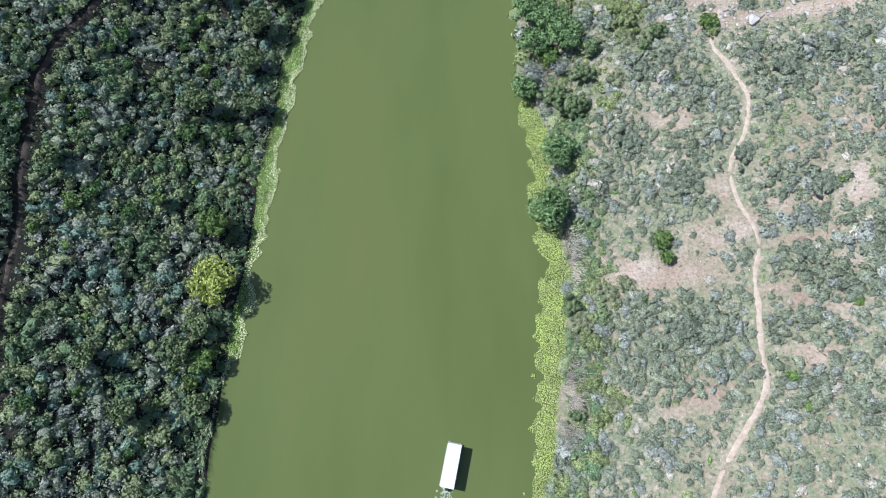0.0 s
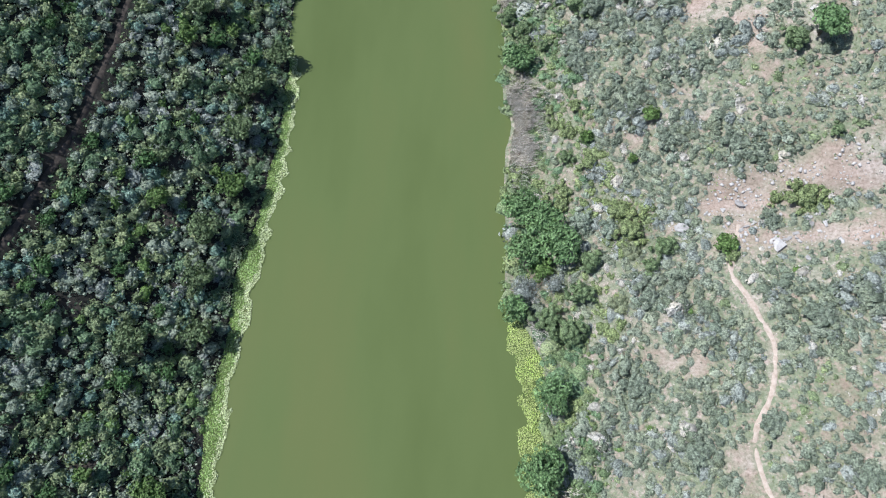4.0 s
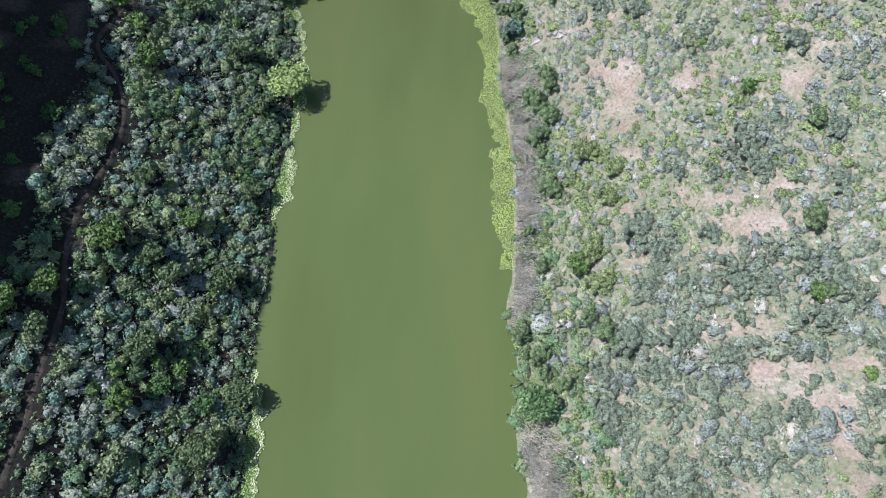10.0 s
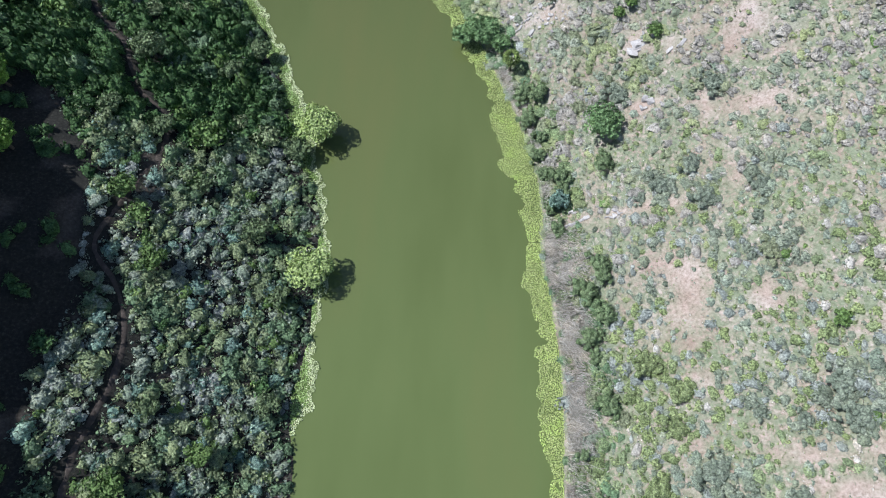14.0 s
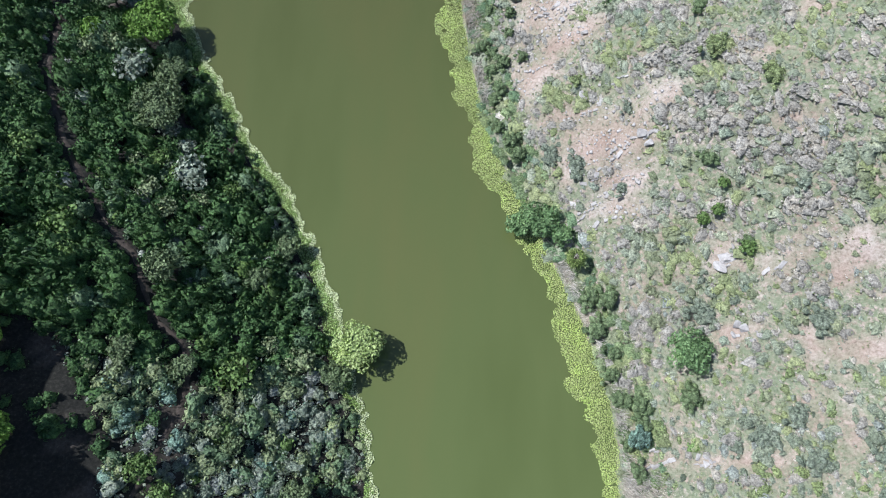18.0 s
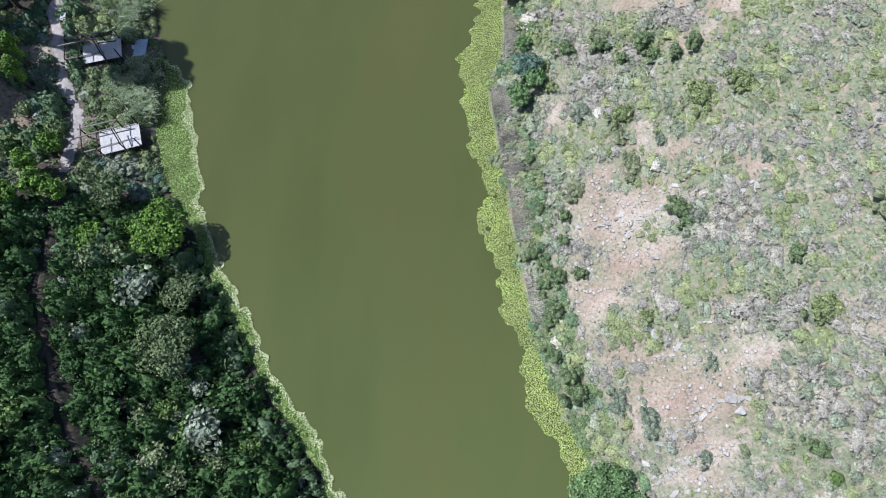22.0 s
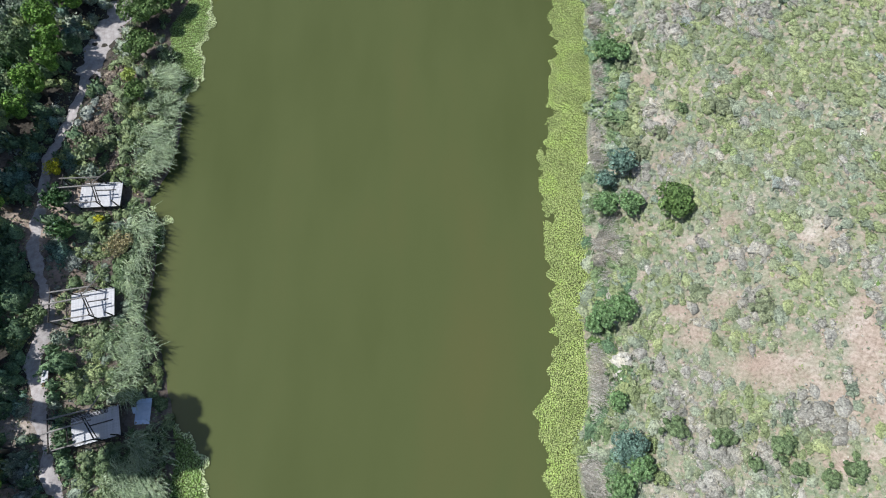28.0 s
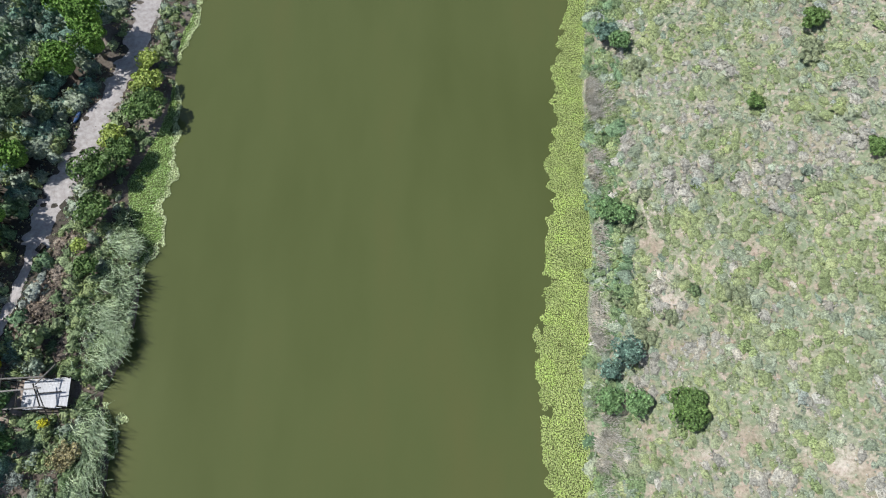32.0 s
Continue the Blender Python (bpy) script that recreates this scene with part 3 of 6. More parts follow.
THICK_C = [(10, 245.5, 1.7, 1.8), (-8.9, 246.2, 2.8, 5.4), (-8.8, 246.9, 3.3, 3.6), (-10.3, 256.8, 3.3, 2.7), (1.2, 261.9, 4.1, 2.2), (1.3, 269.4, 5, 2.7), (2, 271.3, 4.1, 3.6), (8.1, 271.6, 5, 2.2), (-6.6, 273.3, 5, 3), (-8.6, 277.6, 4.1, 3), (-7.9, 279.8, 4.1, 3.6), (-1.9, 288.3, 3.3, 3.6), (-4.2, 322.2, 3.3, 5.4), (-6.4, 323.1, 3.3, 3.6), (-1.3, 351.6, 3.3, 4.5)]
THICK = THICK_A + THICK_B + THICK_C
LUSH_A = [(23.3, 8.1, 3.3, 4.5), (21.6, 17.4, 4.1, 9), (24, 60.6, 2.5, 5.4), (28.3, 73, 4.1, 5.4), (52.9, 75.9, 4.1, 2.2), (21.7, 80.6, 5, 5.4), (18.8, 90, 4.1, 5.4), (22.7, 121.1, 3.3, 3.6), (19.6, 123.6, 4.1, 6.3), (20.9, 126.2, 4.1, 4.5), (27.3, 133.2, 3.3, 3.6), (23.8, 137, 5, 5.4), (47.7, 137.6, 3.3, 2.7), (20.3, 144.1, 4.1, 5.4), (40.1, 147.6, 3.3, 2.2), (35.2, 147.7, 5, 5.4), (17.3, 148, 5, 1.8), (43.5, 148.6, 2.2, 3), (47.5, 157.1, 5, 3), (51.8, 163.2, 5, 3.6), (43.9, 163.8, 4.1, 2.7), (27, 177.6, 5, 2), (34, 193.2, 2.2, 1.4), (27.5, 216.4, 4.1, 2.2), (31.9, 220.4, 2.5, 3.6)]
LUSH_B = [(21, 223.3, 5, 2), (26.6, 234.4, 6.6, 2.2), (15.6, 237.8, 3.3, 3.6), (18.1, 241.3, 3.3, 2.7), (29.4, 241.4, 10, 4.8), (2.4, 255.8, 5, 1.6), (12.8, 256.2, 6.6, 2.7), (17.9, 256.6, 4.1, 3), (20.9, 268.3, 3.3, 3.6), (20.5, 291.7, 7.5, 2.2), (8.7, 293.6, 5.8, 2.5), (17.6, 294.6, 5, 2.2), (14.2, 303.9, 10, 4.5), (6.8, 307, 4.1, 5.4), (18.5, 309.7, 5, 10.8), (5.6, 311.2, 4.1, 5.4), (13.6, 314.9, 10.8, 7.2), (20.2, 317.7, 9.1, 5.4), (10.7, 322.3, 10, 4.5), (9.7, 327.5, 10, 5.4), (19.5, 329.4, 12.4, 5.4), (20.4, 331.6, 9.1, 7.2), (23.3, 342.9, 6.6, 3.6), (8.9, 344.3, 10, 7.2), (9.4, 358.1, 6.6, 3.6)]
LUSH_C = [(14.3, 363.4, 7.5, 4.5)]
LUSH = LUSH_A + LUSH_B + LUSH_C
STRAW_REEDS = [(13.9, 55.4, 1.2, 3.2), (18, 29.3, 1.4, 5.2), (16.7, 17.3, 1.5, 1.3), (9.7, 71.3, 1.2, 1.9), (6.7, 170.9, 0.9, 5.7), (4.1, 184.6, 1.5, 5.7), (0.2, 192.5, 1.9, 3.8), (-2.7, 198.7, 1.5, 2.4), (-12.5, 228.1, 1.5, 5.7), (-10.3, 206.4, 2.2, 0.8), (-16.6, 265, 1.9, 1.9), (-15.5, 274.4, 1.5, 2.1), (-10.3, 319.9, 1.9, 2.8)]
BROWN_REEDS = [(16.4, 7.1, 2.8, 5.7), (11, 92.3, 4, 8.5), (8.7, 123.7, 2.8, 7.6), (10.6, 136.9, 2.8, 6.6), (10.8, 148.6, 2.8, 4.7), (10, 158.5, 2.8, 3.8), (7.8, 160, 3.7, 5.7), (-14.1, 248.2, 1.5, 7.6), (-16.1, 258.3, 1.9, 5.7), (-13.9, 240.5, 1.5, 6.6), (-10.9, 299.3, 2.2, 5.7), (-8.4, 344, 1.5, 3.8), (-9.3, 329.2, 1.5, 3.8), (-14.5, 279.4, 1.5, 3.8), (-16.6, 262.9, 2.2, 2.8), (-6.5, 357.5, 2.2, 4.7), (-10.8, 314.4, 1.5, 2.4)]
DRY_REEDS = STRAW_REEDS + BROWN_REEDS
BROWN_SCRUB = [(-93.0, 327.0, 2.6, 6.5), (-95.5, 318.5, 2.0, 4.0), (-90.5, 316.0, 1.6, 3.0)]
GREEN_RUSHES = [(-84.5, 320, 2.6, 8.0), (-84.5, 301.0, 2.2, 5.0), (-85, 292.5, 2.0, 3.5), (-83.6, 283.0, 2.6, 6.0), (-80.6, 267.0, 3.0, 5.0), (-77.5, 262.0, 2.0, 3.0), (-84, 332, 2.0, 4.0)]
LOW_RUSHES = [(-29.5, 119.5, 1.2, 8.0), (-33.0, 66.0, 1.4, 6.0), (-33.5, 45.0, 1.2, 5.0), (-34.6, 1.0, 1.0, 6.0)]


# ---- the ground: one sheet to the horizon ----
def spread(lo, hi, step, far_lo, far_hi):
    core = list(np.arange(lo, hi + step / 2, step))
    out, w, v = [], step, lo
    while v > far_lo:
        w *= 1.35
        v -= w
        out.append(v)
    up, w, v = [], step, core[-1]
    while v < far_hi:
        w *= 1.35
        v += w
        up.append(v)
    return np.array(out[::-1] + core + up)


def grid_faces(nx, ny):
    i = np.arange((nx - 1) * (ny - 1))
    a = (i // (nx - 1)) * nx + i % (nx - 1)
    return np.stack([a, a + 1, a + 1 + nx, a + nx], axis=1)


gx, gy = spread(-122, 74, 1.45, -2500, 2500), spread(-22, 402, 1.45, -2500, 3000)
GX, GY = np.meshgrid(gx, gy)
GZ = height(GX, GY)
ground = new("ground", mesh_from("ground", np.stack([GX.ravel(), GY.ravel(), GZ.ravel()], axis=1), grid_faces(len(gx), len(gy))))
tagged(ground, "pinkish sandy hillside soil with fallen leaves darkened for shade under scrub", "ground", kind="structure")
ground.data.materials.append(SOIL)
ground.data.shade_smooth()
fx, fy = GX.ravel(), GY.ravel()
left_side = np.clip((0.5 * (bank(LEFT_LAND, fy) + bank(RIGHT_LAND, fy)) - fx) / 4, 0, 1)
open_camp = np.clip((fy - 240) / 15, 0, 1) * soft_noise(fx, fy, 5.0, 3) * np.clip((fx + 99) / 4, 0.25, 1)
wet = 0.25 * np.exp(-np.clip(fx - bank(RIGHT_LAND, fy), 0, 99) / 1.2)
# where the shade-darkened litter lies, mostly the left bank
shaded_litter = np.clip(left_side * (1.0 - 0.55 * open_camp) - 0.12 * (soft_noise(fx, fy, 4.0, 7) > 0.72) * left_side, 0, 1)
shaded_litter = np.maximum(shaded_litter, 0.75 * wet * (1 - left_side)) * (1 - 0.8 * patches(DRY_REEDS, fx, fy))
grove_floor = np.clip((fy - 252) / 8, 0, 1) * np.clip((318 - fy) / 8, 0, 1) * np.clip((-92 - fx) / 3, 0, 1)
shaded_litter = shaded_litter * (1 - grove_floor * np.clip(2.6 * soft_noise(fx, fy, 4.0, 5) - 1.1, 0, 0.9))
herbs = (1 - left_side) * np.interp(fy, [100, 200], [0.95, 1.0]) * np.clip(1.0 - 0.9 * patches(BARE, fx, fy) - 0.35 * (soft_noise(fx, fy, 3.0, 9) > 0.66), 0, 1)
ground.data.attributes.new("herbs", "FLOAT", "POINT").data.foreach_set("value", herbs.astype(np.float32))
ground.data.attributes.new("shaded_litter", "FLOAT", "POINT").data.foreach_set("value", shaded_litter.astype(np.float32))

wy = np.concatenate([np.linspace(-2400, -30, 30), np.arange(-25, 405, 4.0), np.linspace(410, 2900, 30)])
wu = np.linspace(0, 1, 14)
WX = bank(LEFT_LAND, wy)[:, None] - 2.5 + (bank(RIGHT_LAND, wy) - bank(LEFT_LAND, wy) + 5.0)[:, None] * wu[None, :]
WY = np.repeat(wy[:, None], len(wu), axis=1)
water = new("water", mesh_from("water", np.stack([WX.ravel(), WY.ravel(), np.zeros(WX.size)], axis=1), grid_faces(len(wu), len(wy))))
tagged(water, "calm murky olive-green river water", "water", kind="structure")
water.data.materials.append(WATER)


def path_strip(name, line, half, mat, label, seed):
    n = len(line)
    tang = np.gradient(line, axis=0)
    tang /= np.linalg.norm(tang, axis=1)[:, None]
    side = np.stack([-tang[:, 1], tang[:, 0]], axis=1)
    cols, nu = [], 7
    for k in range(nu):
        u = -1 + 2 * k / (nu - 1)
        wob = half * (0.6 + 0.8 * soft_noise(np.arange(n) * 0.6, np.full(n, 3.0 * np.sign(u)), 1.7, seed)) * u
        p = line + side * wob[:, None]
        lift = 0.07 - 0.16 * abs(u) ** 3
        cols.append(np.stack([p[:, 0], p[:, 1], height(p[:, 0], p[:, 1]) + lift], axis=1))
    v = np.stack(cols, axis=1).reshape(-1, 3)
    ob = new(name, mesh_from(name, v, grid_faces(nu, n)))
    ob.data.materials.append(mat)
    ob.data.shade_smooth()
    return tagged(ob, label, "footpath", kind="structure")


path_strip("footpath_hillside", TRAIL_LEFT, 0.42, PATH_DARK, "narrow earth footpath, darkened for shade, through dense scrub", 1)
path_strip("footpath_camp", TRAIL_CAMP, 1.2, PATH_GREY, "worn grey sandy footpath past the tent decks", 2)
path_strip("track_camp", TRACK_CAMP, 2.7, PATH_GREY, "broad grey gravel track along the water", 3)
path_strip("footpath_slope", TRAIL_RIGHT, 0.4, PATH_PALE, "pale trodden sand footpath across the scrub slope", 4)


# ---- foliage ----
def shell_quads(rng, lobes, count, leaf, flat=0.35, up=0.0):
    """Leaf quads over the skin of several puffs: lobes are (x, y, z, radius, squash)."""
    lobes = np.asarray(lobes, float)
    area = lobes[:, 3] ** 2
    pick = rng.choice(len(lobes), count, p=area / area.sum())
    L = lobes[pick]
    d = rng.normal(size=(count, 3))
    d[:, 2] = np.abs(d[:, 2]) * (1.0 - flat * 0.3) - flat * rng.random(count)
    d /= np.linalg.norm(d, axis=1)[:, None]
    depth = 1.0 - 0.35 * rng.random(count) ** 2
    c = L[:, :3] + d * (L[:, 3] * depth)[:, None] * np.stack([np.ones(count), np.ones(count), L[:, 4]], axis=1)
    nrm = d + rng.normal(size=(count, 3)) * 0.42
    nrm[:, 2] += up
    nrm /= np.linalg.norm(nrm, axis=1)[:, None]
    t = np.cross(nrm, rng.normal(size=(count, 3)))
    t /= np.linalg.norm(t, axis=1)[:, None]
    b = np.cross(nrm, t)
    s = leaf * (0.6 + 0.8 * rng.random(count))[:, None]
    w = s * (0.55 + 0.3 * rng.random(count))[:, None]
    v = np.stack([c - t * s, c - b * w, c + t * s, c + b * w], axis=1).reshape(-1, 3)
    return v


def dome(r, h, sides=6):
    """A small closed core under the leaves, in quads."""
    rings = [(r, 0.0), (r * 0.95, h * 0.45), (r * 0.55, h * 0.85), (0.03, h)]
    v = [(R * math.cos(2 * math.pi * k / sides), R * math.sin(2 * math.pi * k / sides), z) for R, z in rings for k in range(sides)]
    f = [(i * sides + k, i * sides + (k + 1) % sides, (i + 1) * sides + (k + 1) % sides, (i + 1) * sides + k) for i in range(3) for k in range(sides)]
    return np.array(v), np.array(f)


def bush_template(seed, around, rings, leaves, leaf, lumps, tall, body):
    """A lumpy closed cushion with leaf sprays breaking its outline, one unit in radius."""
    rng = np.random.default_rng(seed)
    swell = [(rng.integers(2, 6), rng.random() * 6.283, 0.10 + 0.08 * rng.random()) for _ in range(3)]
    v, f = [], []
    for i in range(rings + 1):
        e = 0.5 * math.pi * i / rings
        for k in range(around):
            a = 6.283 * (k + 0.5 * (i % 2)) / around
            q = 0.86 + sum(h * math.sin(n * a + ph + 1.7 * e) for n, ph, h in swell) + lumps * (rng.random() - 0.5)
            R = body * q * (math.cos(e) ** 0.8 if i < rings else 0.05)
            v.append((R * math.cos(a), R * math.sin(a), tall * body * (0.93 * math.sin(e) * (0.85 + 0.3 * (q - 0.86)) + lumps * 0.35 * (rng.random() - 0.5)) if i else -0.06))
    for i in range(rings):
        for k in range(around):
            f.append((i * around + k, i * around + (k + 1) % around, (i + 1) * around + (k + 1) % around, (i + 1) * around + k))
    lobes = [(0, 0, tall * 0.3, 0.66, tall * 0.9)] + [(0.58 * math.cos(a), 0.58 * math.sin(a), tall * (0.1 + 0.3 * rng.random()), 0.38 + 0.12 * rng.random(), tall) for a in (0.4 + seed, 2.5 + seed, 4.6 + seed)]
    q = shell_quads(rng, lobes, leaves, leaf)
    q[:, 2] = np.maximum(q[:, 2], -0.05)
    v = np.array(v)
    return np.concatenate([v, q]), np.concatenate([np.array(f), len(v) + np.arange(len(q)).reshape(-1, 4)]), len(v)


def strew(name, mat, templates, x, y, z, r, seed, label, category, tall=None, inner=None, smooth=True):
    """Many small plants of one sort joined into one mesh."""
    if not len(x):
        return None
    rng = np.random.default_rng(seed)
    which = rng.integers(0, len(templates), len(x))
    turn, sq = rng.random(len(x)) * 6.283, 0.75 + 0.5 * rng.random(len(x))
    high = r * (0.8 + 0.4 * rng.random(len(x))) if tall is None else tall
    V, F, base = [], [], 0
    slots = []
    for k, (tv, tf, core) in enumerate(templates):
        i = np.nonzero(which == k)[0]
        if not len(i):
            continue
        c, s = np.cos(turn[i])[:, None], np.sin(turn[i])[:, None]
        lx, ly = tv[None, :, 0] * sq[i][:, None], tv[None, :, 1] / sq[i][:, None]
        vx = x[i][:, None] + r[i][:, None] * (lx * c - ly * s)
        vy = y[i][:, None] + r[i][:, None] * (lx * s + ly * c)
        vz = z[i][:, None] + high[i][:, None] * tv[None, :, 2]
        V.append(np.stack([vx, vy, vz], axis=2).reshape(-1, 3))
        F.append((tf[None] + (base + np.arange(len(i)) * len(tv))[:, None, None]).reshape(-1, 4))
        base += len(i) * len(tv)
        slots.append(np.tile((tf.max(axis=1) < core).astype(np.int32), len(i)))
    ob = new(name, mesh_from(name, np.concatenate(V), np.concatenate(F)))
    ob.data.materials.append(mat)
    if inner:
        ob.data.materials.append(inner)
        ob.data.polygons.foreach_set("material_index", np.concatenate(slots))
    if smooth:
        ob.data.shade_smooth()
    return tagged(ob, label, category, kind="stuff")


def scatter(x0, x1, y0, y1, cell, seed):
    rng = np.random.default_rng(seed)
    xs, ys = np.meshgrid(np.arange(x0, x1, cell), np.arange(y0, y1, cell))
    xs = xs.ravel() + (rng.random(xs.size) - 0.5) * cell * 1.1
    ys = ys.ravel() + (rng.random(ys.size) - 0.5) * cell * 1.1
    return xs, ys, rng


FULL_BUSH = [bush_template(60 + s, 8, 3, 66, 0.13, 0.30, 0.95, 0.74) for s in range(6)]
BIG_BUSH = [bush_template(s, 8, 3, 62, 0.13, 0.30, 0.9, 0.74) for s in range(6)]
LOW_BUSH = [bush_template(20 + s, 6, 2, 30, 0.14, 0.30, 0.62, 0.76) for s in range(6)]
TWIG_BUSH = [bush_template(40 + s, 6, 2, 36, 0.15, 0.5, 0.7, 0.75) for s in range(4)]
TUFT = []
for s in range(3):
    q = shell_quads(np.random.default_rng(90 + s), [(0, 0, 0.1, 0.8, 0.7), (0.3, 0.2, 0.2, 0.5, 0.8)], 4, 0.52)
    TUFT.append((q, np.arange(len(q)).reshape(-1, 4), 0))


# ---- trees and shrubs that stand out, each a thing of its own: x, y, radius, height ----
GOLD_WILLOWS = [(-36.8, 22.5, 3.9, 6.0)]
WILLOWS = [(-28.9, 156.8, 3.8, 5.5), (-30.3, 181.6, 4.0, 5.5)]
SHORE_GREENS = [(-37.1, 10.4, 2.2, 3.8), (-38.6, 31.7, 2.6, 4.2), (-46.3, 34.5, 1.2, 2.8), (-43.8, 74.2, 1.7, 3.3), (-34.5, 78.5, 2.5, 4.1), (-43.7, 103.2, 2, 3.6), (-57.4, 114.4, 2, 3.6), (-53.8, 117.3, 2, 3.6), (-48.7, 125.3, 2.5, 4.1), (-39.8, 129.6, 1.9, 3.5), (-48.7, 155, 2.2, 3.8), (-54.3, 165.5, 2, 3.6), (-88.1, 327, 2, 4), (-88.8, 336.4, 2.9, 4.5), (-89.6, 343.4, 3.6, 5), (-86, 347, 2.6, 4.5), (-83, 354.9, 3.5, 5.5)]
SHORE_DARKS = [(-50.8, 9.7, 2, 3.6), (-40.7, 11.7, 2.6, 4.2), (-38.7, 15.8, 2, 3.6), (-43.7, 52.2, 2.5, 4.1), (-36.1, 54.4, 2.6, 4.2), (-37.2, 62.8, 2.6, 4.2), (-44, 81.1, 1.4, 3), (-34.5, 88, 2.6, 4.2), (-34, 97, 3.1, 4.7), (-42.7, 110.4, 2.5, 4.1), (-41.2, 120.9, 1.9, 3.5), (-34.6, 121.1, 2.5, 4.1), (-43.8, 123.4, 1.9, 3.5), (-46.6, 135.2, 1.7, 3.3), (-32.8, 136.6, 1.9, 3.5), (-32.9, 152.3, 1.7, 3.3), (-37, 161.7, 2.2, 3.8), (-45.2, 168.2, 1.5, 3.1), (-52.9, 177.8, 2, 3.6), (-45.7, 191.7, 2.2, 3.8), (-42, 197.1, 2.2, 3.8), (-97.2, 288.1, 1.7, 2.5)]
OLIVE_TREES = [(-45.6, 2.7, 2.2, 3.8), (-36.8, 4, 2, 3.6), (-59.6, 38.1, 1.7, 3.3), (-37.1, 70.5, 2.8, 4.4), (-30.2, 104.5, 2.5, 4.1), (-53.9, 111.7, 1.7, 3.3), (-33.4, 177.8, 2.3, 4), (-60.2, 180.1, 1.9, 3.5), (-57.4, 191.8, 2.6, 6), (-63.8, 219.4, 4.6, 6.5), (-64.3, 227.7, 2.9, 5.5), (-78.1, 244.3, 3, 5.5)]
BANK_TREES = [(14.6, 36.7, 3.7, 5.4), (16.2, 47.3, 3, 4.6), (10.9, 59.9, 2.2, 3.7), (12.7, 69, 3, 4.6), (17.7, 69.4, 3.3, 5), (15.5, 73.5, 3.2, 4.8), (11.9, 76, 3.3, 5), (54.3, 98.8, 2.7, 4.3), (11.8, 104.3, 2.8, 4.4), (16.1, 180.6, 3.3, 5), (0.3, 199.5, 1.8, 3.3), (-6.1, 201.5, 2.2, 3.7), (-3.4, 201.9, 3.2, 4.8), (-12.8, 262.7, 2.2, 3.7), (-10.2, 265.3, 2, 3.5), (-11.7, 274.1, 1.5, 2.9), (-13.7, 285.6, 1.5, 2.9), (-12.2, 286.8, 2.2, 3.7), (-9.8, 287.7, 2.2, 3.7), (-6.7, 304.5, 2.2, 3.7), (-10.1, 305, 2.2, 3.7), (-4.5, 333.7, 1.8, 3.3), (-6.8, 334.8, 2.3, 3.9), (-1.2, 366.6, 2, 3.5)]
DARK_SHRUBS_A = [(18.4, 5, 1.5, 2.3), (18.2, 21.4, 2, 2.8), (19, 56.6, 3.3, 4.1), (16.1, 58.7, 2.7, 3.4), (21, 62.2, 2.3, 3.1), (30.7, 65.8, 1.5, 2.3), (22.3, 67.2, 2.2, 2.9), (32.9, 68.9, 2.2, 2.9), (55.9, 84.5, 1.2, 2), (19.6, 85, 1.5, 2.3), (51.2, 98.6, 2.3, 3.1), (16.4, 107.4, 1.5, 2.3), (13.3, 109, 1.7, 2.5), (12.9, 111.6, 2, 2.8), (23.3, 112.2, 1.7, 2.5), (21.5, 114.1, 2.1, 2.9), (10.1, 114.7, 2.1, 2.9), (19.4, 116.6, 1.8, 2.6), (46.5, 117.7, 1.5, 2.3), (13.5, 124.8, 1.7, 2.5), (46.3, 127.5, 2, 2.8), (12.1, 131, 1.3, 2.2), (15.5, 137.8, 2.2, 2.9), (48.1, 140.8, 1.7, 2.5), (14.1, 144.8, 1.5, 2.3)]
DARK_SHRUBS_B = [(13.6, 147.5, 2.2, 2.9), (15.4, 151, 2.3, 3.1), (13.3, 154.4, 2.3, 3.1), (15.5, 156.8, 1.8, 2.6), (15.1, 158.5, 2, 2.8), (9.5, 165.2, 1.7, 2.5), (8.6, 168.6, 1.3, 2.2), (10.6, 171.3, 1.7, 2.5), (10.4, 173.9, 2, 2.8), (7.7, 174.8, 1.7, 2.5), (16.4, 174.9, 2, 2.8), (6.7, 178.3, 1.7, 2.5), (7.6, 181.4, 1.7, 2.5), (5.2, 185.1, 2.2, 2.9), (6.9, 189.2, 2, 2.8), (4.5, 189.8, 2.2, 2.9), (23.8, 195.3, 1, 1.8), (19.3, 206.7, 1.5, 2.3), (-5.9, 213.9, 2, 2.8), (-6.8, 216.2, 2.3, 3.1), (-8.8, 219.5, 1.5, 2.3), (-9.5, 224.5, 1.5, 2.3), (-8.4, 226.2, 1.8, 2.6), (-9.9, 230.1, 1.7, 2.5), (19.8, 230.2, 1.5, 2.3)]
DARK_SHRUBS_C = [(-8.1, 231.4, 1.8, 2.6), (-4.7, 231.4, 1.3, 2.2), (-9.9, 233.8, 1.2, 2), (-11.1, 235.3, 1.7, 2.5), (8.8, 236.7, 1.3, 2.2), (-6.9, 236.9, 1.2, 2), (8.1, 238.9, 2, 2.8), (-6.6, 240.8, 1.3, 2.2), (-10, 242.7, 1.2, 2), (-11.3, 251.4, 1.3, 2.2), (-11.6, 262.3, 1.3, 2.2), (9.8, 263.9, 1.5, 2.3), (7.2, 264.8, 1.5, 2.3), (12.1, 264.8, 1.8, 2.6), (2.9, 265.5, 1.3, 2.2), (5.9, 267.6, 2, 2.8), (-0.1, 268.8, 1.8, 2.6), (-5.1, 270, 2, 2.8), (24.2, 279.8, 1.8, 2.6), (3.2, 320.2, 1.1, 1.9), (-5.4, 347.9, 0.8, 1.7)]
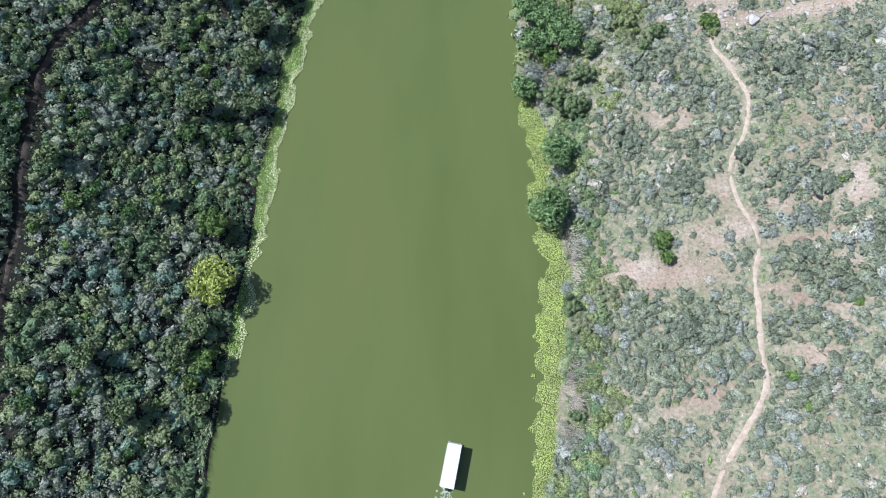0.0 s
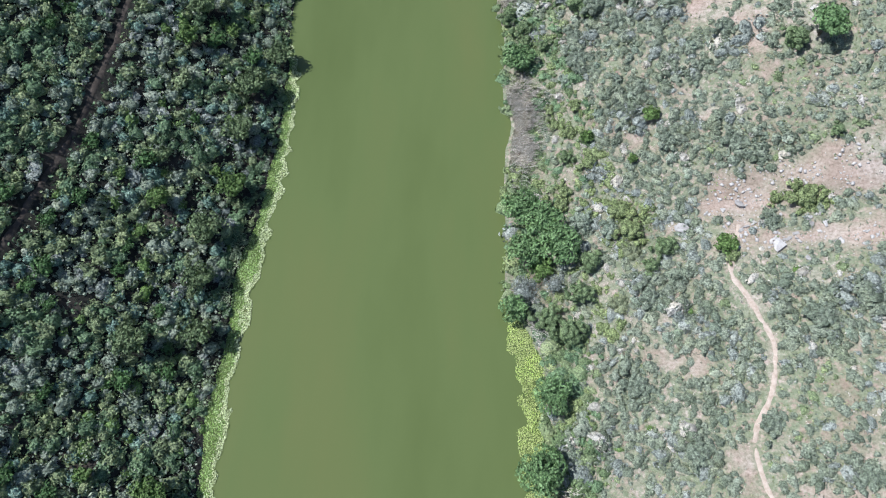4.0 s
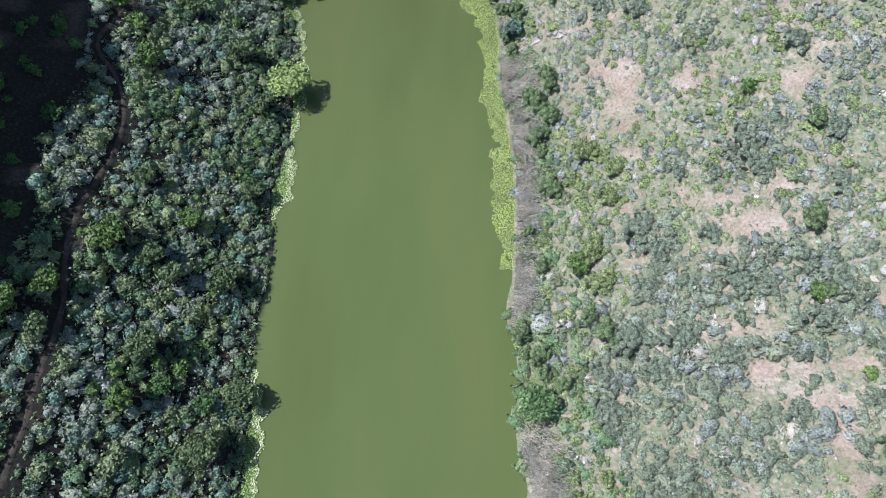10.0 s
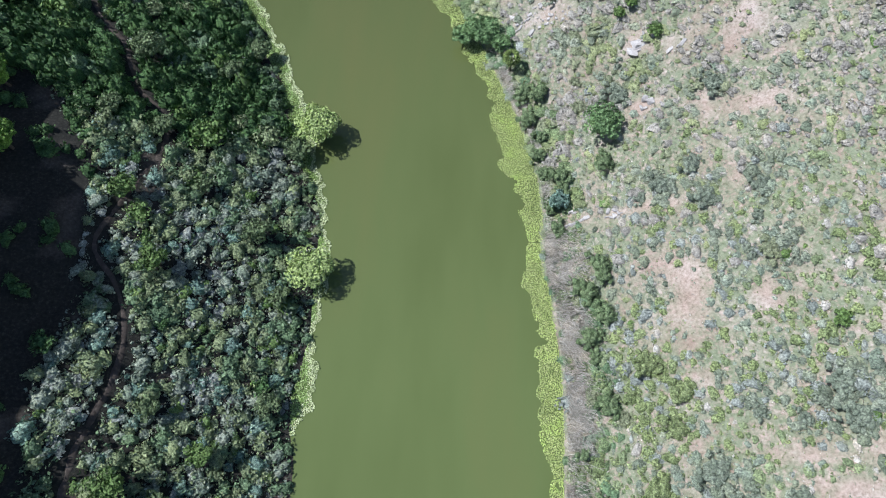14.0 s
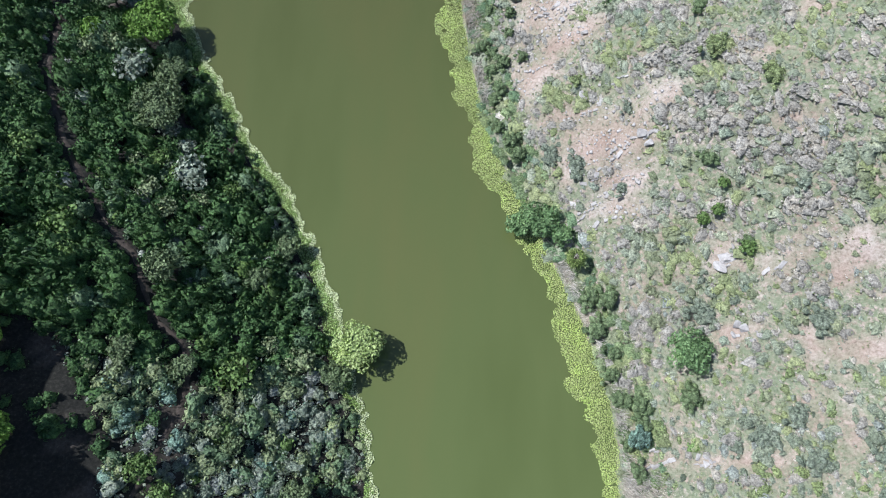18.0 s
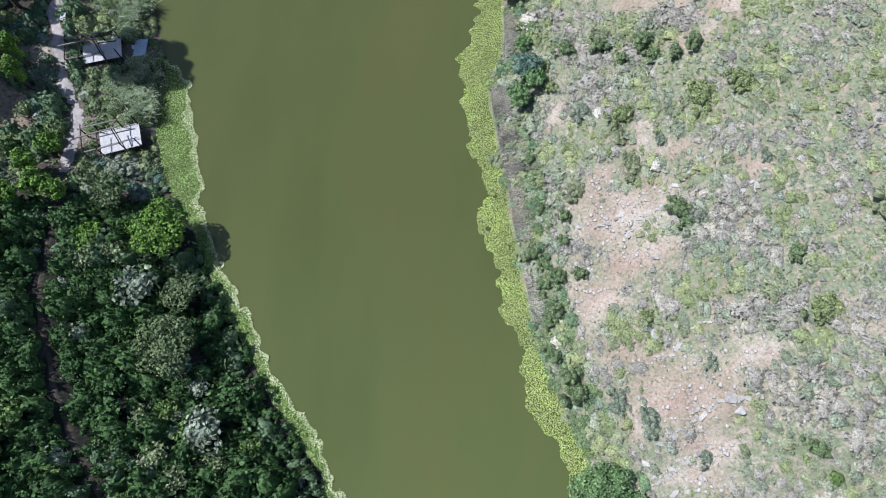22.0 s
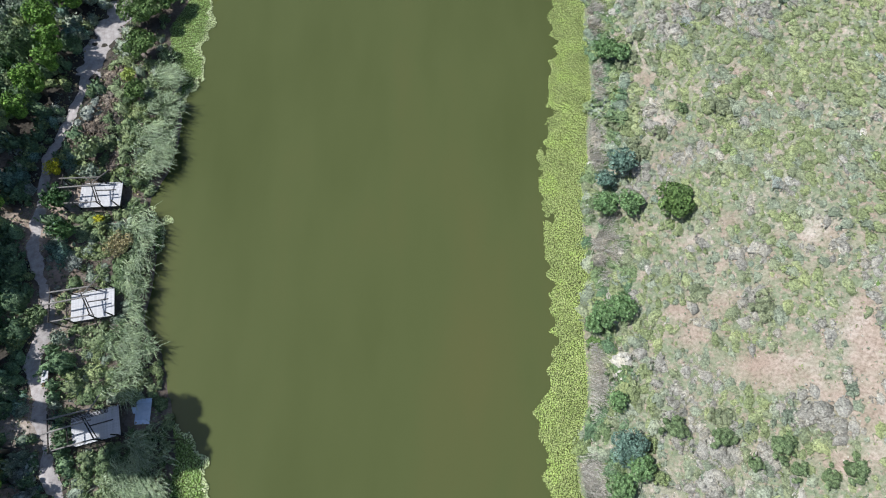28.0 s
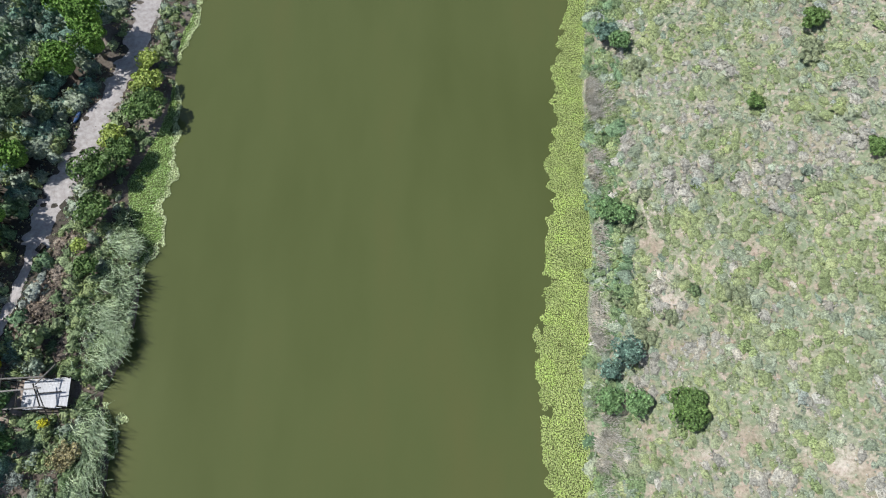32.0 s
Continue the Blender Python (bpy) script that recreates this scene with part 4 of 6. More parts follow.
BRIGHT_SHRUBS = [(32, 28.3, 1.2, 1.7), (31.4, 31.2, 1.5, 1.9), (15.2, 66.4, 2.2, 2.5), (40.4, 68.5, 1.8, 2.2), (29.4, 83.7, 0.8, 1.3), (22.5, 88.3, 1.2, 1.6), (32.2, 90.6, 1.5, 1.9), (45.5, 117.4, 1.3, 1.8), (18.4, 124.4, 1.8, 2.2), (41.6, 148.2, 1.2, 1.6), (54.3, 157.7, 1.2, 1.7), (23.7, 194.3, 1.2, 1.6), (18.9, 199, 1, 1.5), (20.6, 199.9, 1, 1.5), (21.2, 203.3, 0.8, 1.3)]
LIME_SHRUBS_A = [(-90.9, 303.1, 1.5, 2.2), (22.1, 5, 1.8, 1.5), (21, 9.5, 2, 1.6), (21.3, 15.8, 2.2, 1.7), (41.2, 66.6, 1.2, 1.1), (28.5, 72, 3.3, 2.4), (27, 75.3, 2.3, 1.8), (52.2, 75.7, 3.3, 2.4), (48.4, 75.7, 1.3, 1.2), (18.3, 77.2, 1.7, 1.4), (19.1, 79.3, 1.7, 1.4), (22.8, 83.9, 1.7, 1.4), (20.3, 90.1, 1.7, 1.4), (18, 91.8, 1.5, 1.3), (21.2, 94.5, 1.5, 1.3), (17.2, 94.7, 1.2, 1.1), (21.8, 121.4, 2.5, 1.9), (20.7, 127.1, 2.7, 2), (23.5, 135, 2.3, 1.8), (24.4, 139.7, 2.5, 1.9), (20.8, 143.4, 2.8, 2.1), (26.5, 216.1, 2, 1.6), (20.8, 222.8, 2.2, 1.7), (3.3, 224, 1.5, 1.3), (2, 255.5, 2.2, 1.7)]
LIME_SHRUBS_B = [(12.3, 255.9, 2.5, 1.9), (17.3, 256.4, 2.7, 2), (-7.6, 264, 1.5, 1.3), (-8, 268.2, 1.3, 1.2)]
PALE_SHRUBS = [(-83.9, 360.6, 3, 4.2), (-88.2, 350, 2.5, 3.6), (-84.6, 365.5, 2, 3), (-90.2, 330.6, 1.3, 2.6)]
GREY_SHRUBS = [(-79, 249.4, 2.2, 2.6), (25.2, 72, 2, 2), (21.2, 73.7, 2.8, 2.7), (29.5, 201.4, 1.3, 1.5), (19.4, 335.8, 1.3, 1.5)]
CAMP_TREES = [(-73.5, 180.5, 2.6, 6), (-68.5, 169, 2.6, 6), (-68.9, 237.3, 5, 8.5), (-88.6, 252.2, 2, 5.6), (-88.5, 244.7, 2.3, 5.6), (-85.4, 243.7, 1.8, 5.6), (-79.7, 236.7, 2.4, 3.5), (-109.2, 308.5, 2.7, 5.6), (-105.1, 305.6, 2.1, 5.6), (-106.6, 298, 2.5, 5.6), (-97.5, 269, 1.8, 5.6), (-100.9, 269.6, 1.8, 5.6), (-96.4, 264.7, 1.8, 5.6), (-91.1, 248.4, 2, 5.6), (-91.9, 242.5, 1.9, 5.6), (-96.9, 362.3, 3.3, 9), (-93.6, 371.3, 3.4, 9.5), (-92.3, 366.4, 3, 9.5), (-97.9, 373.5, 3, 9), (-102.3, 335.1, 2.4, 7.5), (-101.2, 344.9, 2.7, 7), (-104.5, 340, 2.6, 7.5), (-103.8, 327, 2.6, 7.5), (-105.5, 322, 2.4, 7), (-102, 331, 2, 7)]
BLUE_TREES = [(-102.5, 281.5, 3.6, 8), (9.7, 169.4, 1.7, 3.2), (-11.7, 267.8, 2.8, 4.6), (-9.6, 309.3, 1.8, 3.4), (-6.9, 311.6, 2.5, 4.2), (-3.2, 369, 2.3, 4)]
DEEP_SHRUBS = [(-0.8, 303.4, 3.3, 3.9), (27.3, 337.1, 1.7, 2.3), (15.3, 348.6, 1.5, 2.1), (24.9, 360.8, 2.2, 2.8)]
GOLDEN_SHRUBS = [(-99.2, 312.4, 1.5, 4), (-91.2, 303.9, 0.9, 1.8)]
TAN_SHRUBS = [(-87, 299.4, 2.4, 3)]
DEAD_SHRUBS = [(-93.6, 296.5, 1.5, 1.6), (12.3, 62.7, 2.8, 2.8), (17, 63.6, 1.8, 1.9)]
OLIVE_SHRUBS_A = [(23.7, 6.7, 1.7, 1), (19.9, 19, 2.7, 1.4), (24, 23.1, 2, 1.1), (26.3, 24.7, 1.7, 1), (26.4, 60.5, 2, 1.1), (28.5, 68.5, 2, 1.1), (15.8, 122.3, 1.5, 0.9), (17.6, 136.1, 1.7, 1), (13.6, 138.9, 1.5, 0.9), (35.4, 158.1, 2.3, 1.2), (13.2, 185.6, 1.7, 1), (12.8, 190, 1.3, 0.9), (28.9, 234, 3, 1.5), (-4.8, 244.7, 2.2, 1.2), (3.1, 247.4, 2.3, 1.2), (-12.7, 252, 1.5, 0.9), (1.7, 252.3, 1.7, 1), (0.4, 271.2, 2, 1.1), (23.9, 273.7, 2.8, 1.4), (7.9, 285.7, 2.5, 1.3), (-7.5, 294.7, 1.2, 0.8), (-3, 313.6, 1.8, 1.1), (-4.2, 315, 1.8, 1.1), (-0.1, 316.6, 1.7, 1), (8.3, 318.5, 2, 1.1)]
OLIVE_SHRUBS_B = [(-6.3, 320.1, 1.8, 1.1), (-3.6, 332, 1.8, 1.1), (-1.9, 332.8, 1.5, 0.9), (-0.7, 337.4, 1.7, 1), (23.9, 355.6, 2.8, 1.4), (1.6, 361.6, 1.7, 1)]
THICK_SHRUBS_A = [(32.5, 17.5, 2.5, 1.3), (49.8, 28, 2.3, 1.2), (52.7, 38, 2.5, 1.3), (19.8, 39.1, 2.3, 1.2), (35.3, 40.4, 2.8, 1.4), (43.3, 43.9, 2.2, 1.2), (28.2, 48.6, 3.3, 1.6), (50.3, 57.8, 3.3, 1.6), (30.3, 61.2, 2.5, 1.3), (47.3, 72, 1.8, 1.1), (43.6, 84.8, 2.3, 1.2), (34.5, 86.5, 2.3, 1.2), (21.8, 103.4, 3.7, 1.7), (43.2, 103.4, 2.3, 1.2), (21.5, 108.4, 2.7, 1.4), (28.1, 108.7, 2.7, 1.4), (36.5, 110.7, 2.2, 1.2), (31.3, 113.2, 3.2, 1.5), (24.9, 113.4, 3.3, 1.6), (46.2, 114.6, 2.3, 1.2), (48.3, 118.8, 2.2, 1.2), (41.1, 119.4, 1.8, 1.1), (38.2, 119.8, 3.2, 1.5), (27.2, 120, 1.8, 1.1), (45.7, 120.9, 2.2, 1.2)]
THICK_SHRUBS_B = [(29.1, 125.8, 2.5, 1.3), (35.4, 127, 1.8, 1.1), (27.4, 129.5, 3.3, 1.6), (49.9, 132, 1.8, 1.1), (36.9, 136, 1.5, 0.9), (42, 136.3, 3.2, 1.5), (32.7, 136.9, 1.5, 0.9), (50.4, 139.2, 2, 1.1), (41.1, 140.4, 3, 1.5), (47.5, 153.4, 2.2, 1.2), (34.8, 162.9, 1.3, 0.9), (29.1, 166.8, 2.2, 1.2), (35.7, 167.3, 2, 1.1), (21.3, 168.2, 1.3, 0.9), (23.9, 169.6, 2.3, 1.2), (28, 172.4, 2.2, 1.2), (31.1, 184, 2.3, 1.2), (19.1, 186, 3, 1.5), (9.1, 205.4, 1.3, 0.9), (2.9, 210.2, 2.3, 1.2), (-0.5, 212.5, 2.3, 1.2), (10, 217.1, 1.2, 0.8), (10.8, 237.2, 1.5, 0.9), (18.7, 244.3, 1.3, 0.9), (7, 250.4, 1.2, 0.8)]
THICK_SHRUBS_C = [(-3, 257.9, 2.2, 1.2), (7.8, 271.2, 1.7, 1), (14.6, 274.3, 1.3, 0.9)]
SHADE_TREES = [(-107.5, 254, 2.6, 8.5), (-105.5, 261, 2.4, 8.5), (-108, 266.5, 3.0, 10.5), (-106, 273, 2.6, 9.5), (-108, 287.5, 3.0, 10.5), (-106.5, 294, 2.6, 9.5), (-109, 301, 3.0, 10.5), (-108, 313, 2.8, 10.5), (-107, 319, 2.6, 9.5), (-106.5, 333.5, 2.6, 8.5), (-105.5, 347, 2.6, 8.5), (-103, 354, 2.6, 8.5)]
# gums out of view, placed and sized for the shadows they cast
UNSEEN_GUMS = [(-113, 278.2, 6.2, 47), (-119, 300, 5, 24), (-118, 268, 5, 22), (-124, 318, 5, 26)]


def crown_mesh(name, seed, r, h, low, leaf, lumps):
    """A broken crown of many puffs from height low up to h."""
    rng = np.random.default_rng(seed)
    mid, half = (low + h) / 2, (h - low) / 2
    lobes = [(0, 0, mid + half * 0.15, r * 0.5, half / r * 1.1)]
    for k in range(lumps):
        a, q = 6.283 * (k + 0.6 * rng.random()) / lumps * 2.4, (0.35 + 0.45 * rng.random() if k % 3 else 0.7)
        rr = r * (0.22 + 0.16 * rng.random())
        top = math.sqrt(max(0.05, 1 - q * q))
        lobes.append((r * q * math.cos(a), r * q * math.sin(a), mid + half * top * (0.75 * rng.random() - 0.05), rr, min(1.2, max(0.6, half / r))))
    for k in range(7):
        a, q = 2.4 * k, 0.15 + 0.28 * rng.random()
        lobes.append((r * q * math.cos(a), r * q * math.sin(a), mid + half * 0.55 * rng.random(), r * (0.26 + 0.1 * rng.random()), min(1.2, max(0.6, half / r))))
    q = shell_quads(rng, lobes, int(220 + 210 * r * r), leaf * 0.85, 0.5)
    cv, cf = dome(r * 0.5, half * 1.1, 7)
    cv[:, 2] += mid - half * 0.55
    return mesh_from(name, np.concatenate([cv, q]), np.concatenate([cf, len(cv) + np.arange(len(q)).reshape(-1, 4)]))


def cushion_mesh(name, seed, r, h):
    """A spreading low shrub: many small cushions grown into one another."""
    rng = np.random.default_rng(seed)
    V, F, base = [], [], 0
    n, swing = int(10 + 2.4 * r * r), 6.283 * rng.random(2)
    for k in range(n):
        tv, tf, _ = LOW_BUSH[rng.integers(len(LOW_BUSH))]
        a = 2.4 * k + 0.5 * rng.random()
        q = 0.8 * math.sqrt((k + 0.5) / n) * (0.75 + 0.4 * rng.random())
        spread_out = 1 + 0.36 * math.sin(2 * a + swing[0]) + 0.24 * math.sin(3 * a + swing[1])
        rr = max(0.45, r * (0.30 + 0.16 * rng.random())) if r < 2 else 0.6 + 0.35 * rng.random()
        c, s = math.cos(7 * a), math.sin(7 * a)
        x, y = tv[:, 0] * c - tv[:, 1] * s, tv[:, 0] * s + tv[:, 1] * c
        V.append(np.stack([r * q * spread_out * math.cos(a) + rr * x, r * q * spread_out * math.sin(a) + rr * y, h * 0.75 * (1 - q * q) + rr * 1.1 * tv[:, 2] * (0.8 + 0.4 * rng.random()) - 0.1], axis=1))
        F.append(tf + base)
        base += len(tv)
    cv, cf = dome(r * 0.5, h * 0.7, 8)
    V.append(cv), F.append(cf + base)
    me = mesh_from(name, np.concatenate(V), np.concatenate(F))
    me.shade_smooth()
    return me


def trunk_mesh(name, seed, r, h, low):
    """A tapered, slightly bent trunk with a few limbs that reach into the crown."""
    rng = np.random.default_rng(seed)
    bm = bmesh.new()
    th = max(0.07, 0.028 * h + 0.02 * r)
    knee = Vector((r * 0.08 * rng.normal(), r * 0.08 * rng.normal(), low + (h - low) * 0.2))
    rod(bm, (0, 0, -0.4), knee, th * 1.25, th * 0.8)
    rod(bm, knee, knee + Vector((0, 0, (h - low) * 0.5)), th * 0.8, th * 0.25)
    limbs = []
    for k in range(5):
        a = 6.283 * (k + rng.random() * 0.5) / 5
        limbs.append(bm_mesh("limb", rod(bmesh.new(), knee, knee + Vector((math.cos(a) * r * 0.6, math.sin(a) * r * 0.6, (h - low) * (0.25 + 0.3 * rng.random()))), th * 0.5, th * 0.15, 6), True))
    return bm_mesh(name, bm, True), limbs


def plant(name, x, y, r, h, leaf_kind, label, category, group, seed, stem="trunk", low=0.28, leaf=0.26, lumps=14, bark=None, cushion=False):
    z = float(height(x, y))
    z = max(z, 0.0)
    t = thing(name, pose(x, y, z), label, category, group)
    trunk, limbs = trunk_mesh(stem, seed, r, h, h * low)
    trunk = part(stem, trunk, bark or BARK, t)
    for limb in limbs if not cushion else limbs[:3]:
        part("limb" if stem == "trunk" else "branch", limb, bark or BARK, trunk)
    crown = cushion_mesh("crown", seed, r, h) if cushion else crown_mesh("crown", seed, r, h, h * low, leaf, lumps)
    part("crown", crown, LEAF[leaf_kind], t)
    return t


SPOTS = []


def plants(table, name, leaf_kind, label, category, group, seed, **more):
    for k, (x, y, r, h) in enumerate(table):
        plant(name, x, y, r, h, leaf_kind, label, category, group, seed + k, **more)
        SPOTS.append((x, y, r * (1.35 if leaf_kind in ("camp", "pale", "willow") else 0.85 if more.get("cushion") else 1.1)))


plants(GOLD_WILLOWS, "willow", "pale", "bright yellow-green willow leaning over the river's edge", "tree", "", 96, leaf=0.24, lumps=18)
plants(WILLOWS, "willow", "willow", "pale grey-green willow leaning over the river's edge", "tree", "willows on the bank", 100, leaf=0.24, lumps=18)
plants(SHORE_GREENS, "shrub_tree", "bright", "leafy green shrub tree in dense riverside scrub", "tree", "green shrub trees", 200)
plants(SHORE_DARKS, "shrub_tree", "bank", "dark green rounded shrub tree among grey scrub", "tree", "dark shrub trees", 240)
plants(OLIVE_TREES, "tree", "bank", "dull green bushy tree in the riverside thicket", "tree", "olive trees of the thicket", 300, lumps=20)
plants(BANK_TREES, "tree", "green", "spreading mid-green tree at the sunny water's edge", "tree", "trees on the sunny bank", 350, lumps=20)
plants(DARK_SHRUBS_A + DARK_SHRUBS_B + DARK_SHRUBS_C, "shrub", "bank", "dense dark green shrub at the foot of the slope", "shrub", "dark shrubs on the slope", 400, stem="stem", low=0.1, cushion=True)
plants(BRIGHT_SHRUBS, "shrub", "bright", "fresh bright green shrub on sandy ground", "shrub", "bright shrubs on the slope", 450, stem="stem", low=0.1)
plants(LIME_SHRUBS_A + LIME_SHRUBS_B, "shrub", "lime", "yellow-green leafy shrub among grey scrub", "shrub", "yellow-green shrubs", 500, stem="stem", low=0.1, cushion=True)
plants(OLIVE_SHRUBS_A + OLIVE_SHRUBS_B, "shrub", "moss", "olive-green rounded shrub on the sunny slope", "shrub", "olive shrubs on the slope", 720, stem="stem", low=0.08, cushion=True)
plants(THICK_SHRUBS_A + THICK_SHRUBS_B + THICK_SHRUBS_C, "shrub", "thick", "broad dense clump of dull grey-green scrub", "shrub", "dense scrub clumps", 800, stem="stem", low=0.04, cushion=True)
plants(PALE_SHRUBS, "shrub", "pale", "pale yellow-green shrub beside the gravel track", "shrub", "pale shrubs by the track", 510, stem="stem", low=0.08)
plants(GREY_SHRUBS, "shrub", "grey", "broad grey-green twiggy shrub", "shrub", "grey shrubs", 520, stem="stem", low=0.05, cushion=True)
CAMP_TREES = [(x, y, r, h * 1.7 if x < -95 and y < 315 else h) for x, y, r, h in CAMP_TREES]
plants(CAMP_TREES, "round_tree", "camp", "bright green rounded tree beside the camp", "tree", "round trees at the camp", 550, low=0.12, lumps=18)
plants(SHADE_TREES, "shade_tree", "bank", "tall dark green tree shading the camp path", "tree", "shade trees at the camp", 570, low=0.16, lumps=20)
plants(BLUE_TREES, "tree", "blue", "blue-green feathery tree with sparse crown", "tree", "blue-green trees", 600)
plants(DEEP_SHRUBS, "shrub", "bright", "deep green solid rounded shrub on pale scrub", "shrub", "deep green shrubs", 620, stem="stem", low=0.05)
plants(GOLDEN_SHRUBS, "shrub", "yellow", "golden yellow upright shrub beside a tent deck", "shrub", "golden shrubs", 640, stem="stem", low=0.05, leaf=0.16)
plants(TAN_SHRUBS, "shrub", "tan", "tan shrub covered in dry seed heads", "shrub", "", 650, stem="stem", low=0.05, leaf=0.18)
plants(DEAD_SHRUBS, "dead_shrub", "silver", "bleached silver-grey leafless shrub with bare branches", "shrub", "dead shrubs", 660, stem="branches", low=0.1, leaf=0.13, bark=DEAD)
plants(UNSEEN_GUMS, "gum_tree", "blue", "unseen tall gum tree behind the camp, placed for its shadow", "tree", "tall gums behind the camp", 680, low=0.75, lumps=44, leaf=0.5)


# ---- trees of the thicket: a few grown shapes, set out many times ----
SPOTS.extend([(-95.2, 354.6, 1.9), (-95.5, 353.2, 1.6), (-86.9, 353.0, 1.6), (-96.6, 330.6, 1.6), (-99.0, 312.0, 2.2)])


def thicket():
    rng = np.random.default_rng(900)
    kinds = (("deep", "dark green bushy tree in the shaded thicket", 6), ("olive", "olive-green bushy tree in the shaded thicket", 2), ("bright", "fresh green bushy tree in the shaded thicket", 2), ("grey", "grey-green bushy tree in the shaded thicket", 1))
    seeds = []
    for i, (k, label, n) in enumerate(kinds):
        for j in range(2):
            t = plant("thicket_tree", -60 - 3 * j, 196 + 6 * i + 3 * j, 1.0, 1.5, k, label, "tree", "trees of the thicket", 910 + 10 * i + j, low=0.12, leaf=0.13, lumps=15)
            seeds += [t] * n
    for x0, x1, y0, y1, n, small, big in ((-88, -34, 176, 250, 150, 1.6, 3.4), (-66, -31, -8, 176, 100, 1.2, 2.0), (-116, -93, 250, 385, 100, 1.4, 2.5)):
        done = 0
        while done < n:
            x, y = x0 + (x1 - x0) * rng.random(), y0 + (y1 - y0) * rng.random()
            r = small + (big - small) * rng.random() ** 1.5
            dl = float(bank(LEFT_LAND, y)) - x
            one = np.array([x]), np.array([y])
            done += 1
            if dl < 2 + r * 0.5 or x < np.interp(y, EDGE_Y, EDGE_LEFT) - 2 or any(math.hypot(x - a, y - b) < (r + c) * 0.75 for a, b, c in SPOTS):
                continue
            if abs(y - 144) < 42 and dl > 30 + 8 * ((y - 143) / 42.0) ** 4:
                continue
            if near_line(TRAIL_LEFT, *one)[0] < r * 0.8 + 0.4 or near_line(TRAIL_CAMP, *one)[0] < r + 0.8 or near_line(TRACK_CAMP, *one)[0] < r + 2.2:
                continue
            pick = seeds[rng.integers(len(seeds))]
            if y > 335 and pick in seeds[:12]:
                pick = seeds[-1 - int(rng.integers(6))]
            if 254 < y < 314 and x < -92 and rng.random() < 0.3:
                continue
            tall = 1.25 if y > 245 else 1.0 if y > 176 else 0.85
            copy_thing(pick, pose(x, y, float(height(x, y)) - 0.1, 0, 0, 360 * rng.random()) @ Matrix.Diagonal((r, r * (0.85 + 0.3 * rng.random()), r * tall, 1)))
            SPOTS.append((x, y, r))
    for t in set(seeds):
        x, y = t.location.x, t.location.y
        t.matrix_world = pose(x, y, float(height(x, y)) - 0.1) @ Matrix.Scale(1.9, 4)
        SPOTS.append((x, y, 1.9))


thicket()


# ---- tent decks ----
DECKS = [(-91.6, 308.2, 2.0, 6.6, 4.0), (-89.6, 289.9, 9.0, 6.4, 4.2), (-85.9, 272.2, 14.0, 6.6, 4.0), (-79.6, 254.9, 17.0, 6.6, 4.2)]
PLANK = bm_mesh("plank", box(bmesh.new(), (0, 0, 0), (0.192, 1.0, 0.04), 0, 0.004))
PLANK.materials.append(BOARD)


